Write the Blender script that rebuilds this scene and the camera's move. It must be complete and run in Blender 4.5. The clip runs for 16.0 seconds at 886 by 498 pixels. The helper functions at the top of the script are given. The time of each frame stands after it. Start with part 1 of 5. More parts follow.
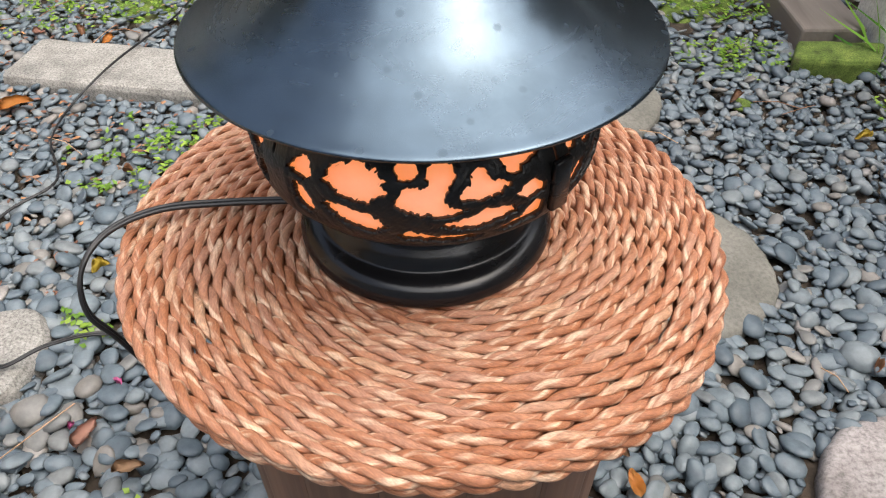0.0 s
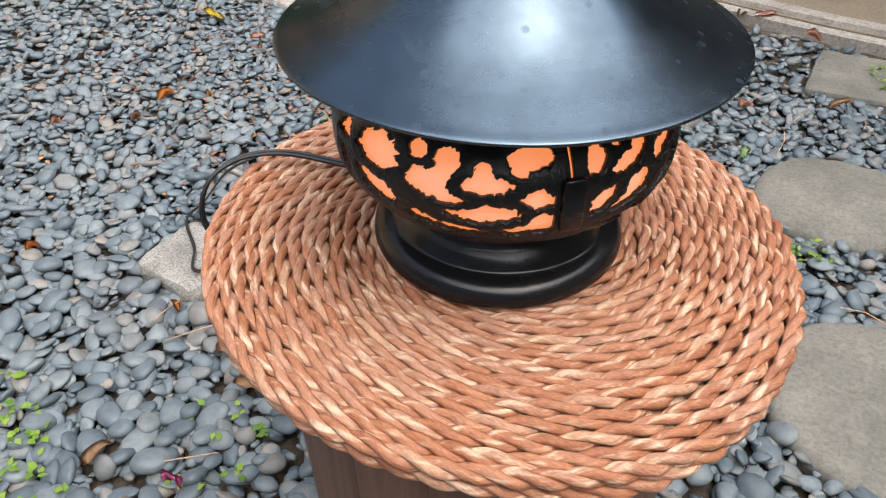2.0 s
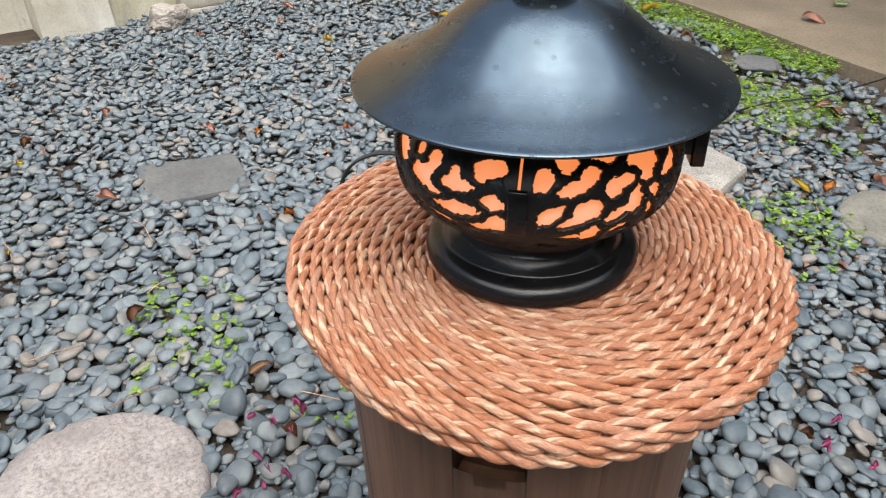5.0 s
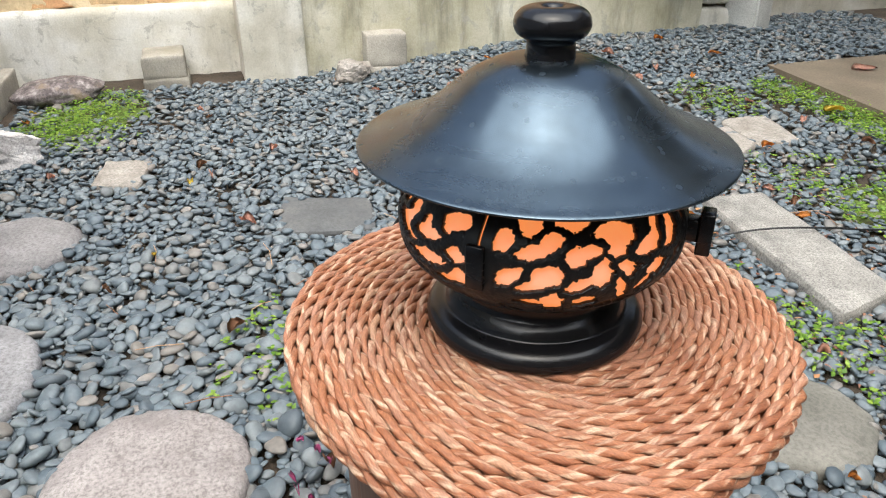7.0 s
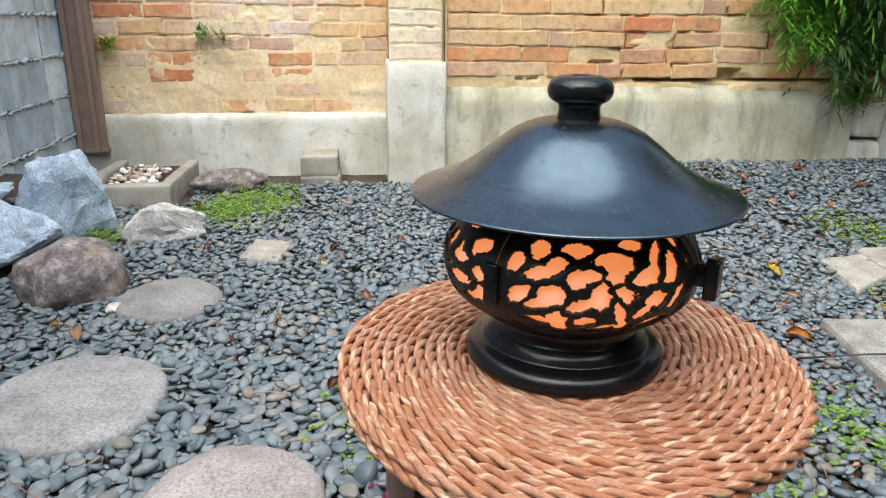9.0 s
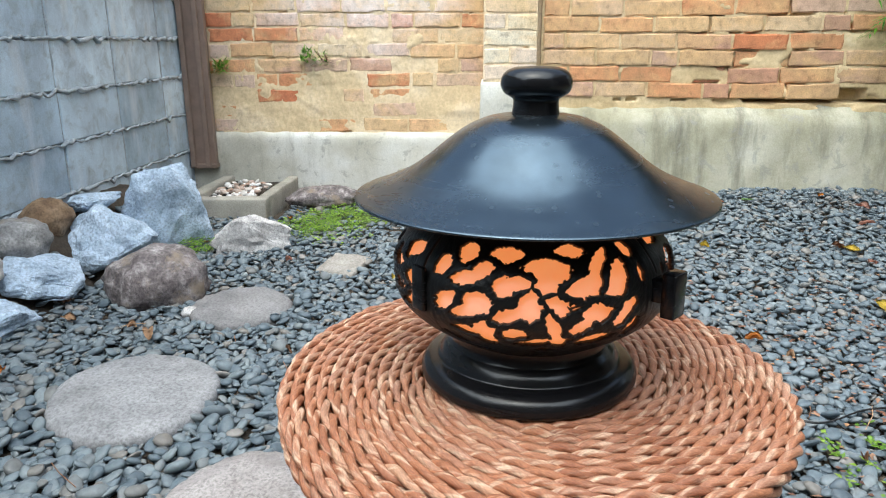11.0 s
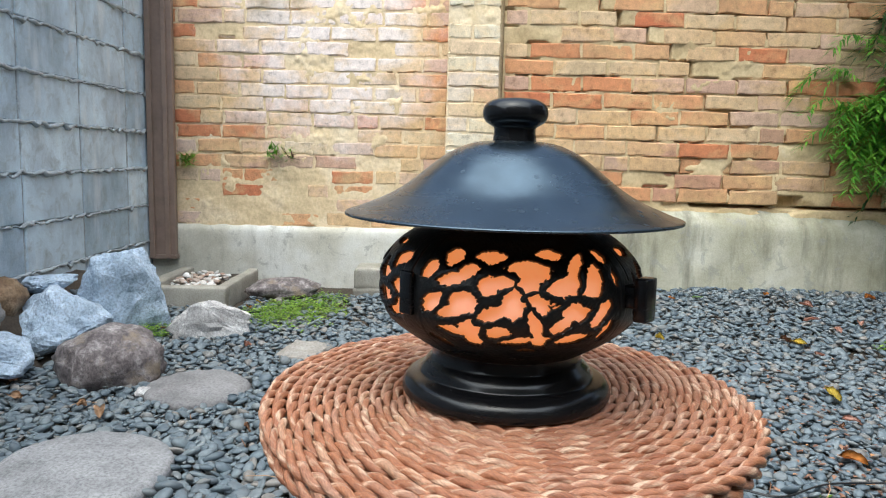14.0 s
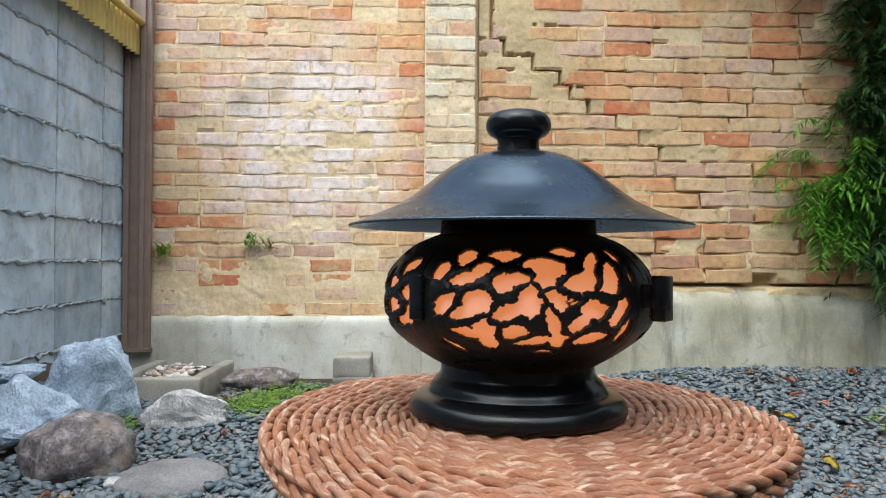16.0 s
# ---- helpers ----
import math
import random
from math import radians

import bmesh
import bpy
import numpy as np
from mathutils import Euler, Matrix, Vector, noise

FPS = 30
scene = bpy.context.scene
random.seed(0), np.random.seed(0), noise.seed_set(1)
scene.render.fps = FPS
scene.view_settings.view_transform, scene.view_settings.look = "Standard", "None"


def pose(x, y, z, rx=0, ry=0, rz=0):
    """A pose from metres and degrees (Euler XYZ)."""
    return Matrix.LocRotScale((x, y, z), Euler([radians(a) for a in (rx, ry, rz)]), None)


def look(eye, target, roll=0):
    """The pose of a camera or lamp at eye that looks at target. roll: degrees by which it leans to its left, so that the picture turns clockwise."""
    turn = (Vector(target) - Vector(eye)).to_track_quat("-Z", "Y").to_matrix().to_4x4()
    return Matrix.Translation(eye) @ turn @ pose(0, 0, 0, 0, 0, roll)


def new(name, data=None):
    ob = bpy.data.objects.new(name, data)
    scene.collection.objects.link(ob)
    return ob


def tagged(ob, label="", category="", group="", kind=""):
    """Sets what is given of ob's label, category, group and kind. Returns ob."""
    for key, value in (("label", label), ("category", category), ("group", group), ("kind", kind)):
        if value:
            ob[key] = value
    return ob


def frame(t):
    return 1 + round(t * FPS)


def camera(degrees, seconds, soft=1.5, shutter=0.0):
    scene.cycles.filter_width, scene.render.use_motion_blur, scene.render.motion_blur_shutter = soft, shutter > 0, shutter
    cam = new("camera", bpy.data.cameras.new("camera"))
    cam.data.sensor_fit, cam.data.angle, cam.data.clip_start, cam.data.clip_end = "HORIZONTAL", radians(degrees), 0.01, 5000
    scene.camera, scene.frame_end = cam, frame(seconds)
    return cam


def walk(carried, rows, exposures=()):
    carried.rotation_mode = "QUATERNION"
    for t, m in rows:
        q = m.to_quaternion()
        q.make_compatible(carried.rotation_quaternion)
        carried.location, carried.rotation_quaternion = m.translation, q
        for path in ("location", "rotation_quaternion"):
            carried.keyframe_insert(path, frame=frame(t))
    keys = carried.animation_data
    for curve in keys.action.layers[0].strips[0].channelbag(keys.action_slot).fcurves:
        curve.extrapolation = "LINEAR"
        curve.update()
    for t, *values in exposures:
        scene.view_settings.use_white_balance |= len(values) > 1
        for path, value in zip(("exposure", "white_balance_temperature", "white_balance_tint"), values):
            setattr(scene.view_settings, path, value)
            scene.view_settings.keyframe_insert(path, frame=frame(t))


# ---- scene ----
cam = camera(63.7, 16.0, soft=1.1)
METRES, EYE, TILT, LEAN, TURN = 1.34, 0.9437, 0.0, 0.0, 0.0
ROWS = [
    (0.0, 0.0, 0.0, 0.0, 0.28, -42.98, -0.31),
    (0.5, 0.0242, 0.0002, -0.0004, 4.35, -42.21, -0.6),
    (1.0, 0.0668, -0.0194, -0.0036, 15.16, -40.82, 0.66),
    (1.5, 0.1002, -0.0147, -0.0047, 21.78, -39.54, -0.08),
    (2.0, 0.1324, 0.0052, -0.0165, 27.46, -39.34, -0.14),
    (2.5, 0.1743, 0.0263, -0.0154, 34.76, -38.83, 1.91),
    (3.0, 0.2052, 0.0293, -0.0055, 40.78, -39.82, 2.36),
    (5.5, 0.3621, 0.0553, 0.0019, 57.79, -32.28, 0.65),
    (6.0, 0.3776, 0.0847, -0.0035, 60.77, -31.08, -0.12),
    (6.5, 0.3901, 0.1291, -0.0081, 65.58, -29.53, -0.54),
    (7.0, 0.41, 0.149, -0.0064, 71.63, -28.08, 0.07),
    (7.5, 0.445, 0.1523, -0.0044, 74.25, -25.29, -0.95),
    (8.0, 0.4761, 0.1611, -0.0152, 77.72, -21.34, -1.83),
    (8.5, 0.4934, 0.1786, -0.0311, 80.99, -18.95, -1.54),
    (9.0, 0.5241, 0.201, -0.0371, 84.03, -18.46, -0.53),
    (11.5, 0.4958, 0.3572, -0.0651, 95.53, -15.5, 0.04),
    (12.0, 0.5048, 0.3725, -0.0613, 96.96, -14.28, 0.04),
    (12.5, 0.522, 0.3775, -0.0649, 97.85, -12.52, -0.2),
    (13.0, 0.529, 0.3602, -0.0781, 96.6, -11.12, 0.07),
    (13.5, 0.5341, 0.3331, -0.0982, 93.11, -8.63, -1.26),
    (14.0, 0.542, 0.313, -0.1259, 90.57, -7.47, -1.51),
    (14.5, 0.5437, 0.3072, -0.1485, 89.88, -5.59, -1.08),
    (15.0, 0.5461, 0.3006, -0.1645, 89.27, -3.13, -0.85),
    (15.5, 0.5421, 0.2917, -0.1792, 88.81, -1.15, -0.6),
    (16.0, 0.5322, 0.2895, -0.1937, 88.39, 0.68, -0.34),
]
# the clip's camera closes down a little as the pale wall comes into view
BRIGHT = [(0.0, 1.48, 6700, 9), (3.0, 1.49, 6500, 8), (5.5, 1.52, 6620, 7), (7.0, 1.52, 6520, 6), (9.0, 1.42, 6350, 4), (12.5, 1.42, 5880, 0), (14.5, 1.22, 6050, 2), (16.0, 1.10, 6000, 2)]
walk(cam, [(t, pose(0, 0, EYE, TILT, LEAN, TURN) @ pose(METRES * x, METRES * y, METRES * z, 90 + pitch, roll, yaw)) for t, x, y, z, yaw, pitch, roll in ROWS], BRIGHT)

# ---- light ----
world = bpy.data.worlds.new("world")
scene.world = world
world.use_nodes = True
wn = world.node_tree
sky = wn.nodes.new("ShaderNodeTexSky")
sky.sky_type = "NISHITA"
sky.sun_disc = False
sky.sun_elevation, sky.sun_rotation = radians(67), radians(116)
sky.dust_density = 4.0
pale = wn.nodes.new("ShaderNodeHueSaturation")
pale.inputs["Saturation"].default_value = 0.75
wn.links.new(sky.outputs[0], pale.inputs["Color"])
wn.links.new(pale.outputs[0], wn.nodes["Background"].inputs["Color"])
wn.nodes["Background"].inputs["Strength"].default_value = 0.125
sun = new("sun", bpy.data.lights.new("sun", "SUN"))
sun.data.energy, sun.data.angle, sun.data.color = 1.5, radians(90), (1.0, 0.99, 0.975)
sun.matrix_world = look((1.6, -0.75, 4.0), (0, 0, 0))


# ---- mesh helpers ----
def empty(name, x, y, z, label, category, group="", kind=""):
    ob = new(name)
    ob.empty_display_size = 0.05
    ob.matrix_world = pose(x, y, z)
    return tagged(ob, label, category, group, kind)


def placed(ob):
    """The pose of ob in the world."""
    return placed(ob.parent) @ ob.matrix_parent_inverse @ ob.matrix_basis if ob.parent else ob.matrix_basis.copy()


def under(ob, parent):
    ob.parent = parent
    ob.matrix_parent_inverse = placed(parent).inverted()
    return ob


def mesh_of(name, bm, material, smooth=True):
    me = bpy.data.meshes.new(name)
    bmesh.ops.recalc_face_normals(bm, faces=bm.faces[:])
    bm.to_mesh(me)
    bm.free()
    me.materials.append(material)
    me.polygons.foreach_set("use_smooth", [smooth] * len(me.polygons))
    return me


def np_mesh(name, verts, faces, material, smooth=True):
    """A mesh from arrays: verts (n, 3), faces (m, 3 or 4)."""
    verts, faces = np.asarray(verts, np.float32), np.asarray(faces, np.int32)
    me = bpy.data.meshes.new(name)
    k = faces.shape[1]
    me.vertices.add(len(verts))
    me.vertices.foreach_set("co", verts.ravel())
    me.loops.add(faces.size)
    me.loops.foreach_set("vertex_index", faces.ravel())
    me.polygons.add(len(faces))
    me.polygons.foreach_set("loop_start", np.arange(0, faces.size, k, dtype=np.int32))
    me.polygons.foreach_set("use_smooth", np.full(len(faces), smooth))
    me.update(calc_edges=True)
    me.validate()
    me.materials.append(material)
    return me


def part(name, bm, material, parent, label="", smooth=True):
    me = bm if isinstance(bm, bpy.types.Mesh) else mesh_of(name, bm, material, smooth)
    ob = under(new(name, me), parent)
    return tagged(ob, label)


def thing(name, bm, material, label, category, group="", kind="", smooth=True):
    me = bm if isinstance(bm, bpy.types.Mesh) else mesh_of(name, bm, material, smooth)
    return tagged(new(name, me), label, category, group, kind)


def box_bm(x0, y0, z0, x1, y1, z1, bevel=0.0, cuts=0, rough=0.0, seed=0, segments=2):
    bm = bmesh.new()
    bmesh.ops.create_cube(bm, size=1, matrix=Matrix.Translation(((x0 + x1) / 2, (y0 + y1) / 2, (z0 + z1) / 2)) @ Matrix.Diagonal((x1 - x0, y1 - y0, z1 - z0, 1)))
    if bevel:
        bmesh.ops.bevel(bm, geom=bm.edges[:], offset=bevel, segments=segments, affect="EDGES", profile=0.5)
    if cuts:
        bmesh.ops.subdivide_edges(bm, edges=bm.edges[:], cuts=cuts, use_grid_fill=True)
    if rough:
        for v in bm.verts:
            v.co += rough * (noise.noise_vector(v.co * 9 + Vector((seed, 0, 0))) + 0.4 * noise.noise_vector(v.co * 31))
    return bm


def lathe_mesh(name, cx, cy, profile, material, steps=96, smooth=True):
    """A surface of revolution about the upright axis at (cx, cy); profile: (radius, height)."""
    p = np.array(profile)
    a = np.linspace(0, 2 * np.pi, steps, endpoint=False)
    v = np.stack([cx + p[:, None, 0] * np.cos(a), cy + p[:, None, 0] * np.sin(a), p[:, None, 1] + 0 * a], -1).reshape(-1, 3)
    i, j = np.meshgrid(np.arange(len(p) - 1), np.arange(steps), indexing="ij")
    k = (j + 1) % steps
    f = np.stack([i * steps + j, i * steps + k, (i + 1) * steps + k, (i + 1) * steps + j], -1).reshape(-1, 4)
    return np_mesh(name, v, f, material, smooth)


def smooth_profile(points, per=6):
    """A rounded line through the given points."""
    p = np.array([points[0]] + list(points) + [points[-1]], float)
    out = []
    for i in range(1, len(p) - 2):
        for t in np.linspace(0, 1, per, endpoint=False):
            a, b, c, d = p[i - 1], p[i], p[i + 1], p[i + 2]
            out.append(0.5 * (2 * b + (c - a) * t + (2 * a - 5 * b + 4 * c - d) * t * t + (3 * b - a - 3 * c + d) * t ** 3))
    return out + [p[-2]]


def tube_mesh(name, points, radius, material, sides=8, flat=1.0):
    p = np.array(points, float)
    d = np.gradient(p, axis=0)
    d /= np.linalg.norm(d, axis=1)[:, None] + 1e-9
    up = np.where(np.abs(d[:, 2:3]) > 0.9, np.array([[1.0, 0, 0]]), np.array([[0, 0, 1.0]]))
    s = np.cross(d, up)
    s /= np.linalg.norm(s, axis=1)[:, None]
    u = np.cross(s, d)
    a = np.linspace(0, 2 * np.pi, sides, endpoint=False)
    v = p[:, None] + np.reshape(radius, (-1, 1, 1)) * (s[:, None] * np.cos(a)[None, :, None] + flat * u[:, None] * np.sin(a)[None, :, None])
    n = len(p)
    i, j = np.meshgrid(np.arange(n - 1), np.arange(sides), indexing="ij")
    k = (j + 1) % sides
    f = np.stack([i * sides + j, i * sides + k, (i + 1) * sides + k, (i + 1) * sides + j], -1).reshape(-1, 4)
    return np_mesh(name, v.reshape(-1, 3), f, material)


def step(a, b, x):
    t = np.clip((x - a) / (b - a), 0, 1)
    return t * t * (3 - 2 * t)


def lumps(x, y, seed=0.0):
    """Smooth cheap waves, about -1 to 1, for arrays."""
    return (np.sin(x * 1.7 + seed) * np.cos(y * 2.1 - seed) + np.sin(x * 3.9 - y * 2.7 + 2 * seed) + 0.6 * np.sin(x * 7.3 + y * 6.1 + seed * 3)) / 2.6


def grain(x, y, seed=0):
    """Irregular smooth noise, about -1 to 1, on arrays."""
    table = np.random.default_rng(seed).uniform(-1, 1, (64, 64))
    i, j = np.floor(x).astype(int), np.floor(y).astype(int)
    u, v = x - i, y - j
    u, v = u * u * (3 - 2 * u), v * v * (3 - 2 * v)
    a, b, c, d = table[i % 64, j % 64], table[(i + 1) % 64, j % 64], table[i % 64, (j + 1) % 64], table[(i + 1) % 64, (j + 1) % 64]
    return (a * (1 - u) + b * u) * (1 - v) + (c * (1 - u) + d * u) * v


def ground_z(x, y):
    """Height of the ground: banked by the brick wall and behind the rocks."""
    x, y = np.asarray(x, float), np.asarray(y, float)
    z = 0.08 * step(-2.0, -3.1, x) * step(0.9, 1.9, y)
    z = z + 0.22 * step(-1.0, -1.2, y) * step(-3.0, -2.5, x)
    return z + 0.006 * lumps(x * 2, y * 2)


# ---- materials ----
def nodes_of(name):
    m = bpy.data.materials.new(name)
    m.use_nodes = True
    return m, m.node_tree, m.node_tree.nodes["Principled BSDF"]


def ramp(nt, fac, stops):
    r = nt.nodes.new("ShaderNodeValToRGB")
    e = r.color_ramp.elements
    while len(e) < len(stops):
        e.new(0.5)
    for el, (p, c) in zip(e, stops):
        el.position, el.color = p, (*c, 1)
    nt.links.new(fac, r.inputs[0])
    return r.outputs[0]


def noise_tex(nt, scale, detail=4.0, rough=0.6, coords=None, stretch=None, distort=0.0):
    n = nt.nodes.new("ShaderNodeTexNoise")
    n.inputs["Scale"].default_value, n.inputs["Detail"].default_value, n.inputs["Roughness"].default_value = scale, detail, rough
    n.inputs["Distortion"].default_value = distort
    if coords is None:
        g = nt.nodes.new("ShaderNodeNewGeometry")
        coords = g.outputs["Position"]
    if stretch:
        mp = nt.nodes.new("ShaderNodeMapping")
        mp.inputs["Scale"].default_value = stretch
        nt.links.new(coords, mp.inputs[0])
        coords = mp.outputs[0]
    nt.links.new(coords, n.inputs["Vector"])
    return n.outputs[0]


def mix(nt, a, b, fac, mode="MIX"):
    n = nt.nodes.new("ShaderNodeMix")
    n.data_type, n.blend_type = "RGBA", mode
    for sock, val in ((n.inputs[6], a), (n.inputs[7], b), (n.inputs[0], fac)):
        if isinstance(val, (int, float)):
            sock.default_value = val
        elif isinstance(val, tuple):
            sock.default_value = (*val, 1)
        else:
            nt.links.new(val, sock)
    return n.outputs[2]


def bump(nt, bsdf, height, strength, dist):
    b = nt.nodes.new("ShaderNodeBump")
    b.inputs["Strength"].default_value, b.inputs["Distance"].default_value = strength, dist
    nt.links.new(height, b.inputs["Height"])
    nt.links.new(b.outputs[0], bsdf.inputs["Normal"])


def stone_mat(name, dark, mid, light, scale=14.0, fine=160.0, rough=0.85, depth=0.004, speck=0.35, spot=None):
    """Mineral surface: broad blotches, fine speckle, relief."""
    m, nt, b = nodes_of(name)
    big = noise_tex(nt, scale, 6)
    c = ramp(nt, big, [(0.3, dark), (0.5, mid), (0.72, light)])
    small = noise_tex(nt, fine, 3, 0.7)
    c = mix(nt, c, ramp(nt, small, [(0.35, (0.35, 0.35, 0.35)), (0.5, (1, 1, 1)), (0.66, (1.5, 1.5, 1.5))]), speck, "MULTIPLY")
    if spot:
        far = noise_tex(nt, scale * 0.45, 5, 0.65)
        c = mix(nt, c, spot, ramp(nt, far, [(0.54, (0, 0, 0)), (0.68, (0.8, 0.8, 0.8))]))
    nt.links.new(c, b.inputs["Base Color"])
    b.inputs["Roughness"].default_value = rough
    bump(nt, b, mix(nt, big, small, 0.4), 0.7, depth)
    return m


def pebble_mat(name, stops, rough=0.5):
    m, nt, b = nodes_of(name)
    g = nt.nodes.new("ShaderNodeNewGeometry")
    c = ramp(nt, g.outputs["Random Per Island"], stops)
    n = noise_tex(nt, 60, 5)
    c = mix(nt, c, ramp(nt, n, [(0.3, (0.7, 0.7, 0.72)), (0.7, (1.25, 1.25, 1.22))]), 0.8, "MULTIPLY")
    dust = noise_tex(nt, 3.0, 4)
    c = mix(nt, c, (0.22, 0.19, 0.16), ramp(nt, dust, [(0.55, (0, 0, 0)), (0.75, (0.25, 0.25, 0.25))]))
    nt.links.new(c, b.inputs["Base Color"])
    b.inputs["Roughness"].default_value = rough
    bump(nt, b, noise_tex(nt, 350, 3), 0.25, 0.001)
    return m


PEBBLE = pebble_mat("river_pebble", [(0.0, (0.077, 0.101, 0.121)), (0.25, (0.104, 0.134, 0.157)), (0.5, (0.132, 0.163, 0.184)), (0.74, (0.169, 0.197, 0.212)), (0.86, (0.154, 0.167, 0.171)), (0.94, (0.169, 0.163, 0.153)), (0.975, (0.197, 0.180, 0.162)), (1.0, (0.250, 0.233, 0.218))])
WHITE_PEBBLE = pebble_mat("white_pebble", [(0.0, (0.30, 0.17, 0.11)), (0.3, (0.46, 0.36, 0.30)), (0.5, (0.66, 0.61, 0.57)), (1.0, (0.80, 0.78, 0.76))])
SOIL = stone_mat("damp_soil", (0.026, 0.019, 0.013), (0.056, 0.041, 0.028), (0.090, 0.068, 0.049), 8, 90, 0.95, 0.01, 0.6)
GRANITE = stone_mat("pale_granite", (0.168, 0.162, 0.150), (0.269, 0.257, 0.235), (0.361, 0.344, 0.316), 10, 210, 0.85, 0.003, 0.7)
BLUE_ROCK = stone_mat("blue_grey_rock", (0.255, 0.315, 0.397), (0.405, 0.489, 0.592), (0.563, 0.649, 0.757), 16, 110, 0.85, 0.012, 0.5)
GREY_ROCK = stone_mat("grey_rock", (0.15, 0.145, 0.14), (0.26, 0.25, 0.245), (0.38, 0.37, 0.36), 14, 120, 0.88, 0.008, 0.5, (0.20, 0.15, 0.10))
BROWN_ROCK = stone_mat("brown_rock", (0.077, 0.063, 0.061), (0.162, 0.136, 0.135), (0.396, 0.361, 0.351), 24, 90, 0.85, 0.014, 0.6, (0.270, 0.211, 0.153))
RUST_ROCK = stone_mat("rusty_rock", (0.10, 0.06, 0.035), (0.22, 0.14, 0.08), (0.32, 0.23, 0.15), 12, 120, 0.9, 0.006, 0.5)
WHITE_ROCK = stone_mat("pale_pitted_rock", (0.30, 0.28, 0.27), (0.46, 0.44, 0.43), (0.64, 0.62, 0.61), 18, 140, 0.9, 0.008, 0.5)
PINK_STONE = stone_mat("pinkish_stepping_stone", (0.21, 0.185, 0.175), (0.30, 0.27, 0.26), (0.38, 0.345, 0.335), 9, 130, 0.9, 0.004, 0.55, (0.19, 0.17, 0.165))
LILAC_STONE = stone_mat("grey_stepping_stone", (0.19, 0.187, 0.192), (0.26, 0.256, 0.264), (0.33, 0.323, 0.33), 9, 120, 0.9, 0.005, 0.5, (0.24, 0.235, 0.24))
OLIVE_STONE = stone_mat("olive_stepping_stone", (0.109, 0.106, 0.087), (0.164, 0.157, 0.135), (0.227, 0.217, 0.187), 6, 120, 0.8, 0.003, 0.35, (0.101, 0.102, 0.091))
DUSK_STONE = stone_mat("dusky_stepping_stone", (0.145, 0.138, 0.140), (0.20, 0.191, 0.192), (0.26, 0.25, 0.25), 8, 120, 0.85, 0.004, 0.45)
SLATE = stone_mat("dark_slate", (0.068, 0.072, 0.074), (0.100, 0.104, 0.106), (0.144, 0.144, 0.140), 6, 100, 0.75, 0.002, 0.3)
TAN_STONE = stone_mat("tan_slab", (0.21, 0.185, 0.16), (0.29, 0.265, 0.235), (0.38, 0.35, 0.32), 12, 110, 0.88, 0.003, 0.45)
CONCRETE = stone_mat("weathered_concrete", (0.216, 0.200, 0.169), (0.344, 0.320, 0.274), (0.448, 0.420, 0.360), 5, 150, 0.9, 0.003, 0.3, (0.240, 0.219, 0.162))
POST_CONCRETE = stone_mat("pale_concrete", (0.42, 0.42, 0.39), (0.52, 0.52, 0.49), (0.60, 0.60, 0.57), 5, 120, 0.85, 0.003, 0.3)
PORCH = stone_mat("porch_floor_concrete", (0.140, 0.112, 0.078), (0.185, 0.149, 0.107), (0.240, 0.195, 0.143), 2.5, 90, 0.7, 0.002, 0.3)
# for the added walls out of view only
UNSEEN_WALL = stone_mat("unseen_wall_plaster", (0.20, 0.18, 0.15), (0.25, 0.225, 0.19), (0.30, 0.27, 0.23), 3, 90, 0.9, 0.002, 0.2)


def plinth_mat(name, damp):
    """Stained render: pale lime, ochre damp, dark lichen at the foot, streaks running down."""
    m, nt, b = nodes_of(name)
    big = noise_tex(nt, 2.6, 6, 0.62)
    pale_lime = [(0.3, (0.42, 0.39, 0.31)), (0.46, (0.56, 0.535, 0.455)), (0.6, (0.67, 0.655, 0.60)), (0.75, (0.74, 0.735, 0.71))]
    olive_damp = [(0.3, (0.28, 0.26, 0.17)), (0.46, (0.40, 0.375, 0.27)), (0.6, (0.52, 0.495, 0.39)), (0.75, (0.66, 0.645, 0.57))]
    c = ramp(nt, big, olive_damp if damp else pale_lime)
    streak = noise_tex(nt, 5.0, 6, 0.7, stretch=(1, 1.6, 0.25))
    c = mix(nt, c, (0.20 - 0.1 * damp, 0.185 - 0.09 * damp, 0.135 - 0.065 * damp), ramp(nt, streak, [(0.53 - 0.04 * damp, (0, 0, 0)), (0.74 - 0.06 * damp, (0.4 + 0.2 * damp,) * 3)]))
    blot = noise_tex(nt, 11.0, 6, 0.7, distort=0.6)
    c = mix(nt, c, (0.33, 0.32, 0.28), ramp(nt, blot, [(0.57, (0, 0, 0)), (0.63, (0.6, 0.6, 0.6))]))
    fine = noise_tex(nt, 120, 3)
    c = mix(nt, c, ramp(nt, fine, [(0.3, (0.8, 0.8, 0.8)), (0.7, (1.15, 1.15, 1.15))]), 0.5, "MULTIPLY")
    nt.links.new(c, b.inputs["Base Color"])
    b.inputs["Roughness"].default_value = 0.92
    bump(nt, b, mix(nt, blot, fine, 0.5), 0.5, 0.006)
    return m


